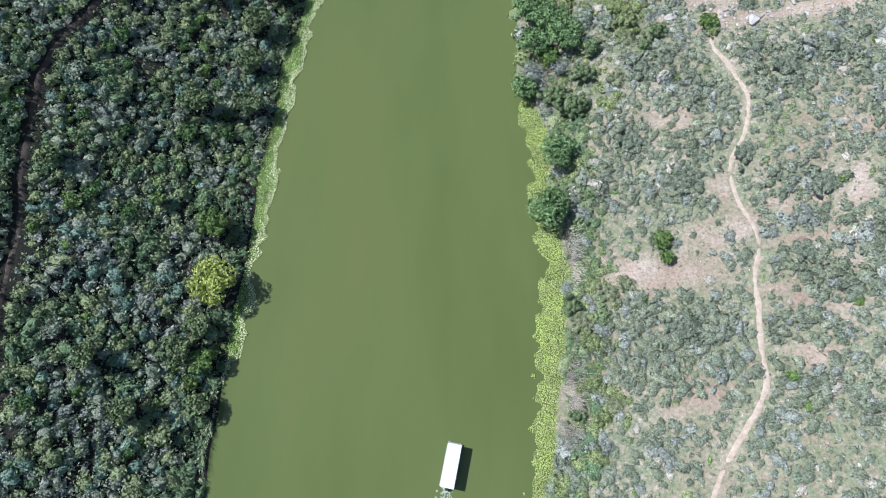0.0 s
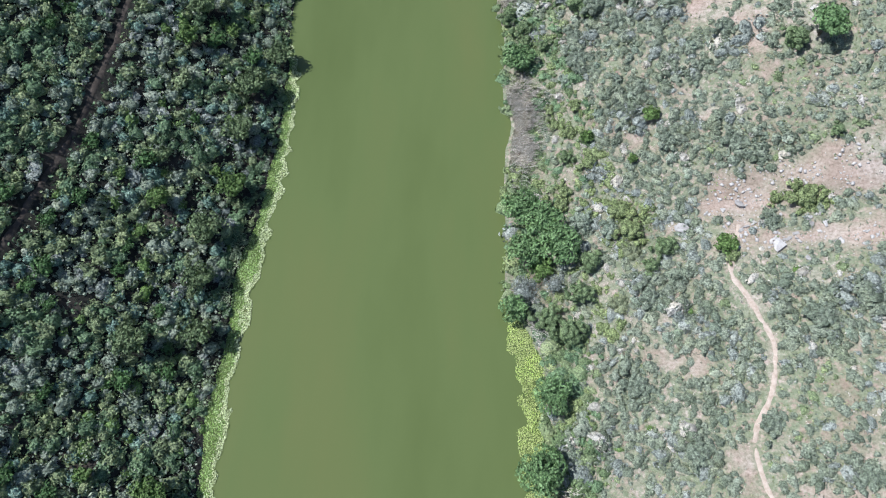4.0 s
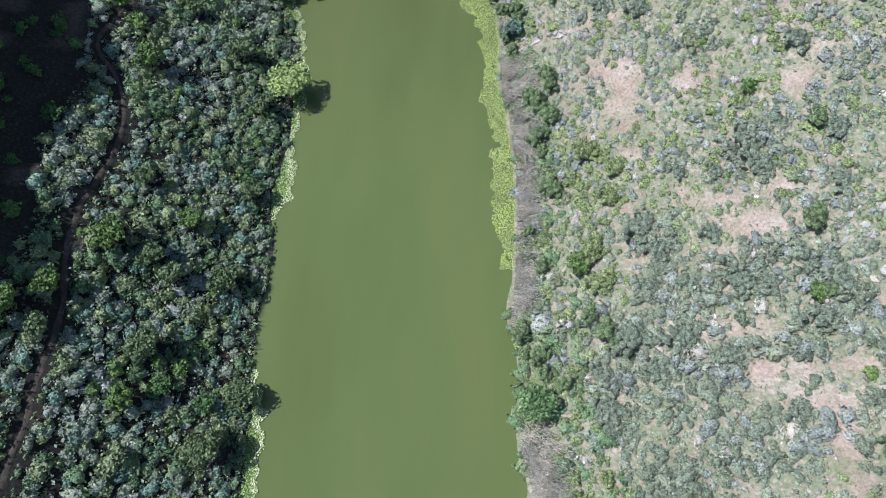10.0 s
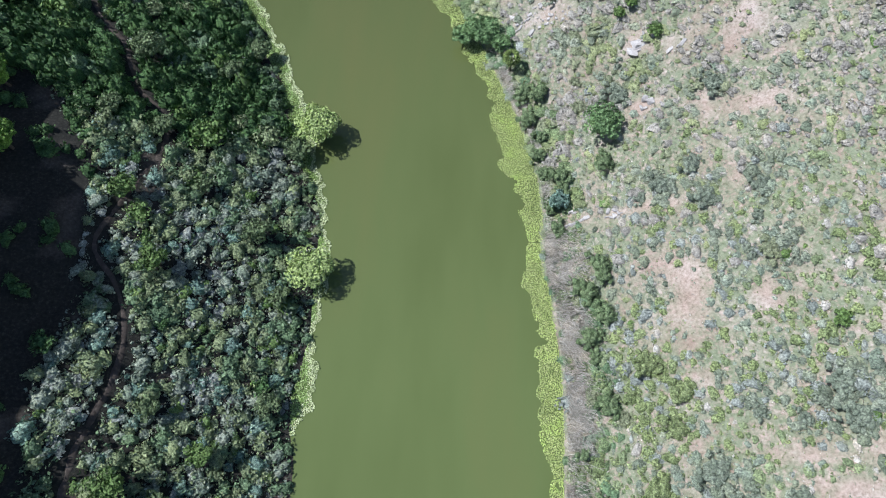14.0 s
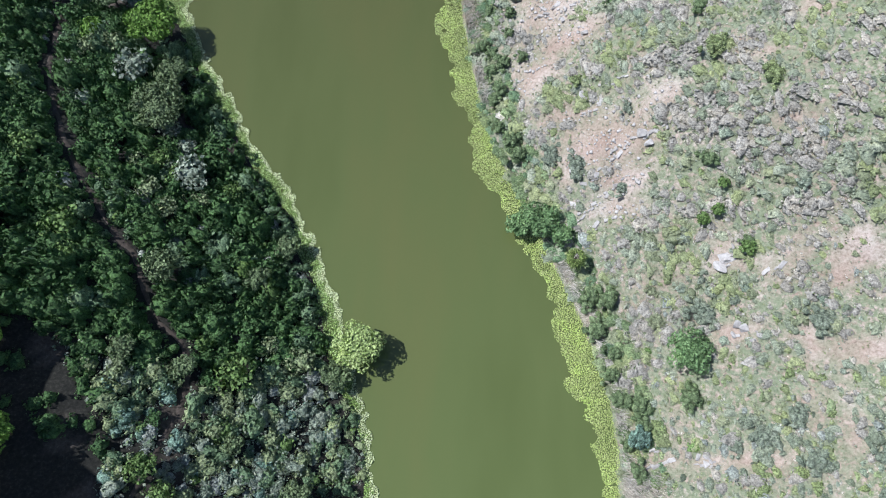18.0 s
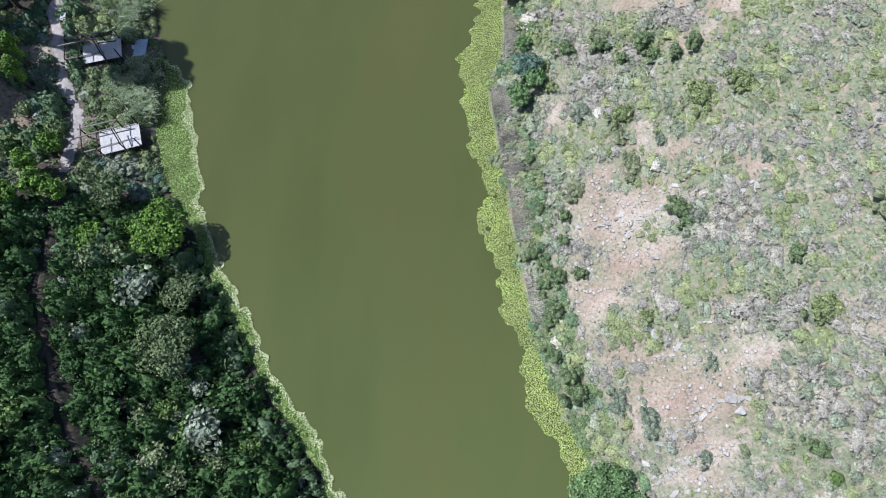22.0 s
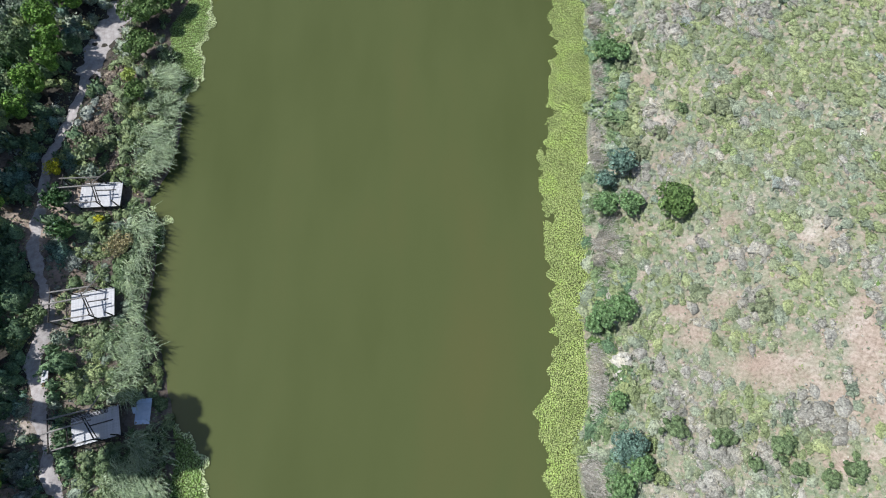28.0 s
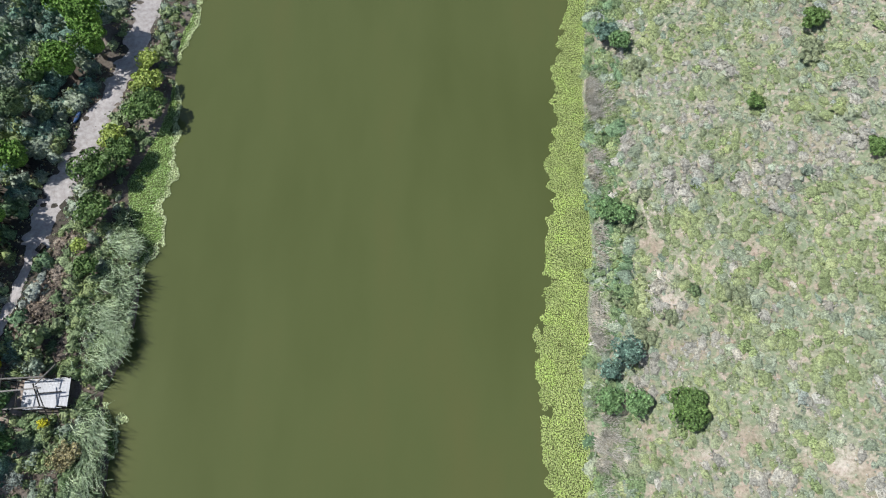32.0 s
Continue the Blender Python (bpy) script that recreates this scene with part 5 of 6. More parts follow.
def tent_deck(x, y, turn, long, wide, bare):
    """A raised board platform with a roofless pole frame that runs out over its landward end."""
    floor_z = float(height(x, y)) + 1.0
    t = thing("tent_deck", pose(x, y, floor_z, 0, 0, turn), "bleached board deck with an open frame of gum poles", "deck", "tent decks at the camp")
    n = int(long / 0.2)
    for k in range(n):
        p = new("plank", PLANK)
        p.parent = t
        p.location, p.scale = ((k + 0.5) * long / n - long / 2, 0.02 * ((k * 7) % 3 - 1), 0.003 * ((k * 5) % 2)), (1, wide, 1)
    for sy in (-1, 1):
        part("joist", box(bmesh.new(), (0, sy * wide * 0.42, -0.11), (long, 0.09, 0.16)), POLE_DARK, t)
        part("rail", box(bmesh.new(), (0.1, sy * (wide / 2 + 0.08), 0.14), (long, 0.10, 0.10), 0, 0.015), BOARD, t)
    part("end_rail", box(bmesh.new(), (long / 2 + 0.06, 0, 0.14), (0.10, wide + 0.25, 0.10), 0, 0.015), BOARD, t)
    for sx in (-0.48, 0, 0.48):
        for sy in (-0.46, 0.46):
            part("stilt", rod(bmesh.new(), (sx * long, sy * wide, -1.4), (sx * long, sy * wide, -0.05), 0.09), POLE_DARK, t)
    top, out = 2.3, -long / 2 - 2.3
    for px in (out + 0.4, -long / 2 + 0.3, long * 0.10, long / 2 - 0.15):
        for sy in (-1, 1):
            part("post", rod(bmesh.new(), (px, sy * (wide / 2 + 0.1), -1.0 if px > out + 1 else -1.5), (px, sy * (wide / 2 + 0.1), top), 0.12, 0.10), POLE_DARK, t)
    part("long_pole", rod(bmesh.new(), (out - 0.3, 0.25, top + 0.5), (long * 0.14, 0.5, top + 0.5), 0.13, 0.11), POLE_GREY, t, "sun-bleached grey ridge pole")
    part("long_pole", rod(bmesh.new(), (out, wide / 2 + 0.15, top), (long * 0.12, wide / 2 + 0.1, top), 0.125, 0.10), POLE_GREY, t)
    part("long_pole", rod(bmesh.new(), (out + 0.2, -wide / 2 - 0.1, top - 0.3), (long * 0.2, -wide / 2 - 0.05, top - 0.3), 0.125, 0.10), POLE_GREY, t)
    part("cross_pole", rod(bmesh.new(), (out + 0.4, -wide / 2 - 0.3, top), (out + 0.5, wide / 2 + 0.9, top), 0.10), POLE_DARK, t)
    part("cross_pole", rod(bmesh.new(), (-long / 2 + 0.5, -wide * 0.45, 1.9), (-long / 2 + 0.5, wide * 0.35, 2.1), 0.085), POLE_DARK, t)
    part("cross_pole", rod(bmesh.new(), (long * 0.10, -wide * 0.5, 1.9), (-long * 0.06, wide * 0.3, 2.6), 0.10), POLE_DARK, t)
    part("cross_pole", rod(bmesh.new(), (long * 0.06, -0.2, 2.2), (long / 2 + 0.1, -0.1, 1.9), 0.09), POLE_DARK, t)
    part("leaning_pole", rod(bmesh.new(), (long * 0.22, -wide / 2 - 2.0, 0.6), (long * 0.02, wide * 0.2, 2.7), 0.07, 0.085), POLE_DARK, t)
    part("leaning_pole", rod(bmesh.new(), (long * 0.0, wide * 0.25, 2.7), (long * 0.22, wide / 2 + 1.9, 1.2), 0.10, 0.08), POLE_GREY, t)
    if bare:
        for k in range(6):
            part("lath", rod(bmesh.new(), (-long * 0.5 + 0.2 * k, wide * 0.22 + 0.2 * k, 2.25), (long * 0.46, wide * 0.26 + 0.15 * k, 2.3), 0.05, 0.05, 6), POLE_DARK, t)
    return t


for k, (x, y, turn, long, wide) in enumerate(DECKS):
    tent_deck(x, y, turn, long, wide, k == 2)
    SPOTS.extend([(x + 1.7, y + 0.3, 4.6), (x - 1.6, y - 0.3, 4.6)])

jetty = thing("jetty", pose(-80.2, 274.2, 1.1, 0, 0, 2), "small jetty platform with faded blue sheeting by the water", "jetty")
for k in range(6):
    part("sheet", box(bmesh.new(), (0, -1.5 + 0.6 * k, 0.02 + 0.012 * (k % 2)), (2.2, 0.62, 0.035), 0, 0.008), BLUE_ROOF, jetty)
part("gangway", box(bmesh.new(), (-1.9, 0.2, -0.04), (1.7, 0.9, 0.07), 0, 0.01), BLUE_ROOF, jetty)
for sx in (-0.95, 0.95):
    for sy in (-1.6, 1.6):
        part("pile", rod(bmesh.new(), (sx, sy, -2.4), (sx, sy, -0.02), 0.08), POLE_DARK, jetty)
SPOTS.append((-80.4, 274.2, 3.3))

sign = thing("slab_table", pose(-94.0, 279.2, float(height(-94.0, 279.2)), 0, 0, 5), "pale grey low table slab beside the camp path", "table")
part("slab", box(bmesh.new(), (0, 0, 0.75), (0.9, 1.8, 0.07), 0, 0.015), BOARD, sign)
for sy in (-0.6, 0.6):
    part("leg", box(bmesh.new(), (0, sy, 0.34), (0.6, 0.12, 0.75)), POLE_GREY, sign)
SPOTS.append((-94.0, 279.2, 1.3))


# ---- pontoon boat ----
def pontoon_boat(x, y, turn):
    b = thing("pontoon_boat", pose(x, y, 0, 0, 0, turn), "small pontoon boat under a long flat white canopy", "boat")
    bm = box(bmesh.new(), (0, 0, 2.3), (2.0, 5.9, 0.09), 0, 0.04)
    part("canopy", bm, WHITE_PAINT, b)
    part("canopy_lip", box(bmesh.new(), (0, 2.78, 2.36), (1.9, 0.07, 0.05), 0, 0.01), GREY_METAL, b)
    part("deck", box(bmesh.new(), (0, 0.1, 0.42), (2.1, 6.1, 0.08), 0, 0.02), GREY_METAL, b)
    for sx in (-0.8, 0.8):
        bm = rod(bmesh.new(), (sx, -3.0, 0.12), (sx, 2.7, 0.12), 0.32, 0.32, 14)
        rod(bm, (sx, 2.7, 0.12), (sx, 3.3, 0.22), 0.32, 0.06, 14)
        part("float", bm, GREY_METAL, b)
        for sy in (-2.7, 0.0, 2.7):
            part("canopy_post", rod(bmesh.new(), (sx * 1.15, sy, 0.46), (sx * 1.15, sy, 2.26), 0.025), GREY_METAL, b)
        bench = part("bench", box(bmesh.new(), (sx * 0.9, 0.2, 0.62), (0.4, 3.6, 0.32), 0, 0.03), DARK_PLASTIC, b)
        part("cushion", box(bmesh.new(), (sx * 0.9, 0.2, 0.83), (0.38, 3.5, 0.1), 0, 0.03), GREY_METAL, bench)
    part("outboard_motor", box(bmesh.new(), (0, -3.2, 0.62), (0.4, 0.5, 0.75), 0, 0.1), DARK_PLASTIC, b)
    return b


pontoon_boat(0.36, -2.55, -9.5)
rng = np.random.default_rng(5)
fv, ff = [], []
for k in range(210):
    s = rng.random()
    px, py = 0.36 - 0.5 - s * 0.75 + rng.normal() * (0.35 + 0.5 * s), -5.55 - s * 5.0
    w = 0.05 + 0.11 * rng.random()
    a = rng.random() * 6.283
    fv += [(px + w * math.cos(a + q), py + 1.5 * w * math.sin(a + q), 0.012 + 0.001 * (k % 9)) for q in (0, 1.5, 3.1, 4.6)]
    ff.append([4 * k + q for q in range(4)])
wake = new("wake_foam", mesh_from("wake_foam", fv, ff))
wake.data.materials.append(FOAM)
tagged(wake, "broken white foam on the water behind the boat", "foam", kind="stuff")


# ---- palm ----
def fan_palm(x, y):
    z = float(height(x, y))
    p = thing("fan_palm", pose(x, y, z), "short fan palm with a pale round crown", "palm")
    bm = bmesh.new()
    for k in range(7):
        rod(bm, (0, 0, -0.3 + 0.55 * k), (0, 0, 0.35 + 0.55 * k), 0.30 - 0.01 * k, 0.24 - 0.01 * k, 10)
    part("trunk", bm, BARK, p)
    rng = np.random.default_rng(9)
    for k in range(30):
        a, tip = k * 2.399, 0.95 - 1.5 * (k / 30.0) ** 1.2
        bm = bmesh.new()
        out, up = math.cos(tip), math.sin(tip)
        stalk = 0.55 + 0.5 * k / 30
        c = Vector((out * math.cos(a) * stalk, out * math.sin(a) * stalk, 3.7 + up * stalk))
        way = Vector((out * math.cos(a), out * math.sin(a), up))
        side = Vector((-math.sin(a), math.cos(a), 0))
        for j in range(9):
            f = (j - 4) / 4.0
            d = (way * math.cos(f * 1.15) + side * math.sin(f * 1.15)).normalized()
            e = way.cross(side) * 0.06 * (-1) ** j
            n = d.cross(way.cross(side)).normalized() * 0.075
            tipv = c + d * (1.0 - 0.2 * abs(f)) + Vector((0, 0, -0.18))
            vs = [bm.verts.new(q) for q in (c, c + d * 0.5 + n + e, tipv, c + d * 0.5 - n - e)]
            bm.faces.new(vs)
        part("frond", bm, LEAF["palm"], p)
    SPOTS.append((x, y, 1.5))


fan_palm(2.2, 195.3)

# ---- agave ----
def agave(x, y):
    t = thing("agave", pose(x, y, float(height(x, y))), "pale blue-green agave rosette beside dry reeds", "agave")
    for k in range(26):
        a, tip = 2.4 * k, 0.25 + 1.0 * k / 26
        long = 1.25 - 0.5 * k / 26
        out = Vector((math.cos(a) * math.cos(tip), math.sin(a) * math.cos(tip), math.sin(tip)))
        side, up = Vector((-math.sin(a), math.cos(a), 0)), Vector((0, 0, 0.05))
        bm = bmesh.new()
        root, mid = out * 0.08, out * long * 0.5
        rim = [root + side * 0.05, mid + side * 0.09 + up, out * long, mid - side * 0.09 + up, root - side * 0.05]
        top, low = [bm.verts.new(p) for p in rim], [bm.verts.new(p - Vector((0, 0, 0.04))) for p in rim]
        bm.faces.new(top), bm.faces.new(low[::-1])
        for i in range(5):
            bm.faces.new((top[i], low[i], low[(i + 1) % 5], top[(i + 1) % 5]))
        part("leaf", bm, LEAF["blue"], t)
    SPOTS.append((x, y, 1.3))


agave(17.5, -4.8)

# ---- rocks ----
ROCKS_A = [(50.8, 66.2, 0.8), (47.3, 68.1, 1.5), (54, 71.3, 0.7), (35.7, 72.1, 1.3), (39.3, 74.1, 0.6), (41.5, 74.6, 0.6), (44, 75.5, 1.3), (31.3, 88.1, 0.6), (57.6, 116.1, 1.1), (52.8, 119.5, 1.5), (11.1, 165.5, 0.6), (17.7, 166.2, 0.7), (18.4, 166.5, 0.6), (13.6, 166.5, 0.6), (16.9, 167, 0.7), (17.8, 167.1, 0.6), (12.2, 167.6, 0.5), (11.6, 168.1, 0.7), (22.2, 183, 0.8), (23.3, 183.9, 1.1), (22.8, 184.6, 1.3), (20.9, 192.4, 1.4), (21.6, 193.3, 1.5), (21.7, 193.4, 0.8), (22.6, 194.8, 0.7), (9.1, 199.8, 0.6)]
ROCKS_B = [(3.4, 202.9, 0.6), (8.7, 202.9, 0.6), (2.4, 204.6, 0.7), (12.6, 211.2, 1), (15, 212.7, 0.7), (11.7, 212.8, 1.4), (16.5, 213.9, 0.6), (4.1, 221.6, 1), (-4.8, 221.7, 0.6), (5, 232.4, 0.9), (-2.8, 232.9, 0.6), (4.1, 233, 0.6), (-0.4, 234.4, 0.5), (1.8, 236.2, 0.7), (-0.5, 238.1, 0.4), (-0.7, 238.6, 0.6), (4, 238.7, 0.5), (-4.4, 238.8, 0.7), (6.7, 239.6, 1), (-6.4, 239.7, 0.5), (-1, 239.7, 0.5), (6.2, 239.8, 0.5), (1.4, 243.3, 0.5), (-94.4, 339.1, 0.6)]


def rock_mesh(seed):
    """An angular broken boulder: the hull of a few random corners, flat on top."""
    bm = bmesh.new()
    rng = random.Random(seed)
    for k in range(15):
        a, e = 6.283 * rng.random(), rng.random()
        q = 0.8 + 0.35 * rng.random()
        bm.verts.new((q * math.cos(a), q * math.sin(a), (-0.6 if k < 6 else 0.25 + 0.4 * e) * (0.6 + 0.5 * math.cos(a + seed))))
    bmesh.ops.convex_hull(bm, input=bm.verts)
    bmesh.ops.delete(bm, geom=[v for v in bm.verts if not v.link_faces], context="VERTS")
    bmesh.ops.bevel(bm, geom=list(bm.edges), offset=0.035, segments=1, affect="EDGES")
    me = bm_mesh("rock", bm)
    me.materials.append(STONE)
    return me


ROCK_SHAPES = [rock_mesh(s) for s in range(6)]
for k, (x, y, r) in enumerate(ROCKS_A + ROCKS_B):
    ob = new("rock", ROCK_SHAPES[k % 6])
    ob.matrix_world = pose(x, y, float(height(x, y)) + 0.18 * r, 12 * math.sin(k), 9 * math.cos(2 * k), 57 * k) @ Matrix.Diagonal((r * 0.78, r * 0.56, r * 0.7, 1))
    tagged(ob, "pale angular boulder on the dry slope", "rock", "boulders on the slope")
    SPOTS.append((x, y, r * 0.6))

SPOT = np.array(SPOTS)


def clear_of_spots(x, y, keep=0.62):
    order = np.argsort(y)
    xs, ys, ok = x[order], y[order], np.ones(len(x), bool)
    for px, py, pr in SPOT:
        lo, hi = np.searchsorted(ys, (py - pr, py + pr))
        ok[lo:hi] &= np.hypot(xs[lo:hi] - px, ys[lo:hi] - py) > pr * keep
    back = np.empty_like(ok)
    back[order] = ok
    return back


# ---- scree ----
sx, sy, rng = scatter(-12, 60, 60, 260, 0.5, 77)
stony = [b for b in BARE if 66 < b[1] < 84 or (196 < b[1] < 247 and b[0] < 16)]
bare = patches(stony, sx, sy)
keep = (rng.random(len(sx)) < 0.8 * bare) & (soft_noise(sx, sy, 2.2, 31) > 0.33)
sx, sy = sx[keep], sy[keep]
sr = 0.07 + 0.30 * rng.random(len(sx)) ** 3
pebble_v = np.array([(-1, -.7, -.4), (1, -.8, -.3), (.9, .7, -.4), (-.8, .8, -.3), (-.6, -.4, .25), (.7, -.5, .5), (.5, .6, .3), (-.5, .45, .55)])
pebble_f = np.array([(0, 1, 5, 4), (1, 2, 6, 5), (2, 3, 7, 6), (3, 0, 4, 7), (4, 5, 6, 7), (0, 3, 2, 1)])
strew("scree", STONE, [(pebble_v, pebble_f, 0)], sx, sy, height(sx, sy) + 0.2 * sr, sr, 78, "loose pale angular stones on bare soil", "stones", smooth=False)


# ledges of broken rock that run up the slope: x, y, length, direction in degrees
LEDGES = [(6.6, 208.6, 6.0, 33), (9.8, 211.6, 4.0, 30), (8.5, 206.0, 4.5, 36), (4.2, 202.6, 4.5, 40), (7.4, 200.8, 3.5, 20), (22.3, 193.2, 3.5, 25), (5.4, 218.6, 3.0, 12), (8.6, 222.0, 3.5, 8), (5.0, 239.0, 4.0, 25), (8.8, 243.2, 5.0, 30), (-0.5, 238.6, 3.5, 5), (13.0, 247.0, 4.0, 40), (14.0, 213.0, 4.0, 25), (24.0, 182.5, 2.6, 15), (51.3, 124.0, 4.0, 60), (50.5, 121.5, 4.0, 70), (52.5, 126.5, 5.0, 65), (51.0, 128.0, 4.0, 50), (53.6, 123.0, 4.0, 72), (49.8, 125.0, 3.0, 80), (45.0, 72.0, 4.0, 25), (48.5, 69.0, 4.0, 15), (37.0, 71.0, 2.6, 30), (53.0, 72.5, 3.0, 50), (13.0, 166.0, 3.0, 10), (18.0, 166.0, 2.4, 20), (27.5, 191.0, 3.0, 25), (0.5, 203.0, 3.0, 60), (31.0, 204.0, 3.0, 20), (20.5, 213.5, 3.5, 30), (17.0, 241.0, 4.0, 40)]
rng = np.random.default_rng(79)
slab_shapes = []
for k in range(5):
    me = bm_mesh("slab", box(bmesh.new(), (0, 0, 0), (1, 0.62, 0.5), 0, 0.06))
    for v in me.vertices:
        v.co.x += 0.35 * v.co.y * (k - 2) / 2 + 0.05 * math.sin(9 * v.co.y + k)
        v.co.z += 0.14 * v.co.x * math.cos(2 * k)
    me.materials.append(STONE)
    slab_shapes.append(me)
for x, y, long, turn in LEDGES:
    t = thing("rock_ledge", pose(x, y, float(height(x, y)), 0, 0, turn), "ledge of pale broken rock slabs in pinkish soil", "rock", "rock ledges")
    c, s, u = math.cos(radians(turn)), math.sin(radians(turn)), -long / 2
    while u < long / 2:
        size = 0.35 + 0.8 * rng.random() ** 1.8
        v = 0.28 * rng.normal() + (0.5 if rng.random() > 0.75 else 0)
        wx, wy = x + c * u - s * v, y + s * u + c * v
        ob = new("slab", slab_shapes[rng.integers(5)])
        ob.parent = t
        ob.matrix_local = pose(u, v, float(height(wx, wy) - height(x, y)) + 0.04, 14 * rng.normal(), -12 + 10 * rng.normal(), 25 * rng.normal()) @ Matrix.Diagonal((size * 1.15, size * (0.6 + 0.5 * rng.random()), 0.5 + 0.4 * rng.random(), 1))
        u += size * (0.75 + 0.8 * rng.random())


# ---- scrub of the shaded bank ----
def lay_left():
    x, y, rng = scatter(-118, -24, -16, 394, 1.27, 11)
    dl = bank(LEFT_LAND, y) - x
    n1, n2, n3 = soft_noise(x, y, 6.0, 21), soft_noise(x, y, 2.6, 22), soft_noise(x, y, 14.0, 23)
    camp = np.clip((y - 246) / 12.0, 0, 1)
    keep = (dl > 0.45) & (x > np.interp(y, EDGE_Y, EDGE_LEFT)) & clear_of_spots(x, y)
    keep &= near_line(TRAIL_LEFT, x, y) > 0.9
    keep &= near_line(TRAIL_CAMP, x, y) > 1.4
    keep &= near_line(TRACK_CAMP, x, y) > 2.7
    keep &= rng.random(len(x)) < np.where(camp > 0.5, np.where(dl < 9, 0.96, 0.88 + 0.12 * (n1 > 0.45)), 0.99)
    keep &= ~((x < -92) & (y > 254) & (y < 316) & (soft_noise(x, y, 4.0, 5) + 0.25 * rng.random(len(x)) > 0.86))
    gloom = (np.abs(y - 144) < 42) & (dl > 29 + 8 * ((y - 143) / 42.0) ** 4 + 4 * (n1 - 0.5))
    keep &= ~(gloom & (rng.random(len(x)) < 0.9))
    keep &= ~((n2 > 0.84) & (rng.random(len(x)) < 0.7))
    x, y, dl, n1, n2, n3, camp = (a[keep] for a in (x, y, dl, n1, n2, n3, camp))
    forest = np.clip((y - 168) / 20, 0, 1) * np.clip((250 - y) / 12, 0, 1)
    grove = (camp > 0.5) & (dl > 13)
    r = (1.0 + 1.0 * rng.random(len(x)) ** 2.0) * (1 + 0.45 * forest * (rng.random(len(x)) > 0.45) + 0.35 * grove)
    r = np.where(dl < 2.2, r * 0.7, r)
    clear = (near_line(TRAIL_LEFT, x, y) > 0.35 + 0.62 * r) & (near_line(TRAIL_CAMP, x, y) > 0.9 + 0.7 * r) & (near_line(TRACK_CAMP, x, y) > 2.2 + 0.5 * r)
    r = np.where(clear, r, 0.45 * r)
    u = rng.random(len(x))
    mixd = 0.5 + 0.62 * (n1 - 0.5) + 0.42 * (n2 - 0.5) + 0.42 * (rng.random(len(x)) - 0.5)
    kind = np.full(len(x), "grey", dtype=object)
    kind[mixd < 0.31] = "dark"
    kind[(mixd >= 0.31) & (mixd < 0.48)] = "olive"
    kind[(mixd > 0.56) & (mixd < 0.64)] = "blue"
    kind[(mixd > 0.71) & (n2 < 0.75)] = "silver"
    kind[(forest > 0.5) & (mixd < 0.74)] = "deep"
    kind[(forest > 0.5) & (mixd > 0.78)] = "dark"
    kind[grove & (mixd < 0.6)] = "dark"
    up_slope = grove & (y > 338)
    kind[up_slope & (mixd > 0.30)] = "grey"
    kind[up_slope & (mixd > 0.66)] = "blue"
    kind[(u > 0.955)] = "bright"
    # darkest leaves picked here, so the spur's shade is also in the colour
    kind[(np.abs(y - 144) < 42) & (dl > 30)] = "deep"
    kind[(dl < 3.5) & (u < 0.55)] = "dark"
    kind[(camp > 0.5) & (u > 0.87)] = "lime"
    tall = r * (0.62 + 0.62 * rng.random(len(x))) * (1 + 0.5 * grove + 0.8 * forest)
    shore = (camp > 0.5) & (dl < 13)
    pick = 0.6 * soft_noise(x, y, 3.0, 25) + 0.5 * rng.random(len(x))
    for k, lo, hi in (("bank", -1, 0.42), ("olive", 0.42, 0.62), ("lime", 0.62, 0.76), ("grey", 0.76, 3)):
        kind[shore & (pick >= lo) & (pick < hi)] = k
    brown = patches(BROWN_SCRUB, x, y)
    kind[(brown > 0.35) & (u < 0.8)] = "brown"
    tall = np.where(brown > 0.35, tall * 0.6, tall)
    names = {"bank": "leafy_scrub", "deep": "deep_green_scrub", "dark": "dark_scrub", "olive": "olive_scrub", "grey": "grey_scrub", "silver": "silver_scrub", "bright": "green_scrub", "lime": "yellow_green_scrub", "brown": "brown_scrub", "blue": "blue_grey_scrub"}
    for i, (k, nm) in enumerate(names.items()):
        s = kind == k
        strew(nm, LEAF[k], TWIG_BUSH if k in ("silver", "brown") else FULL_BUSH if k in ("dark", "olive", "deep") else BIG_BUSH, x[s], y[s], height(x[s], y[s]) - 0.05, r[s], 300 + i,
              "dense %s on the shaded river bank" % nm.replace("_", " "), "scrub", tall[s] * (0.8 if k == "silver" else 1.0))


lay_left()


def lay_undergrowth():
    """Low growth that fills the gaps between the bushes of the shaded bank."""
    x, y, rng = scatter(-100, -26, -15, 250, 0.74, 17)
    dl = bank(LEFT_LAND, y) - x
    gloom = (np.abs(y - 144) < 42) & (dl > 29 + 8 * ((y - 143) / 42.0) ** 4)
    keep = (dl > 0.5) & (x > np.interp(y, EDGE_Y, EDGE_LEFT)) & (near_line(TRAIL_LEFT, x, y) > 0.75) & ~gloom & (rng.random(len(x)) < np.interp(y, [165, 190], [0.9, 0.12]))
    x, y = x[keep], y[keep]
    u = soft_noise(x, y, 5.0, 93) + 0.5 * (rng.random(len(x)) - 0.5)
    for i, (k, nm, lo, hi) in enumerate((("dark", "dark_undergrowth", -1, 0.4), ("olive", "olive_undergrowth", 0.4, 0.58), ("grey", "grey_undergrowth", 0.58, 2))):
        s = (u >= lo) & (u < hi)
        r = 0.34 + 0.26 * rng.random(s.sum())
        strew(nm, LEAF[k], TUFT, x[s], y[s], height(x[s], y[s]) + 0.25 + 0.5 * rng.random(s.sum()), r, 470 + i, "low %s between the bushes of the shaded bank" % nm.replace("_", " "), "undergrowth", r * 0.9)


lay_undergrowth()


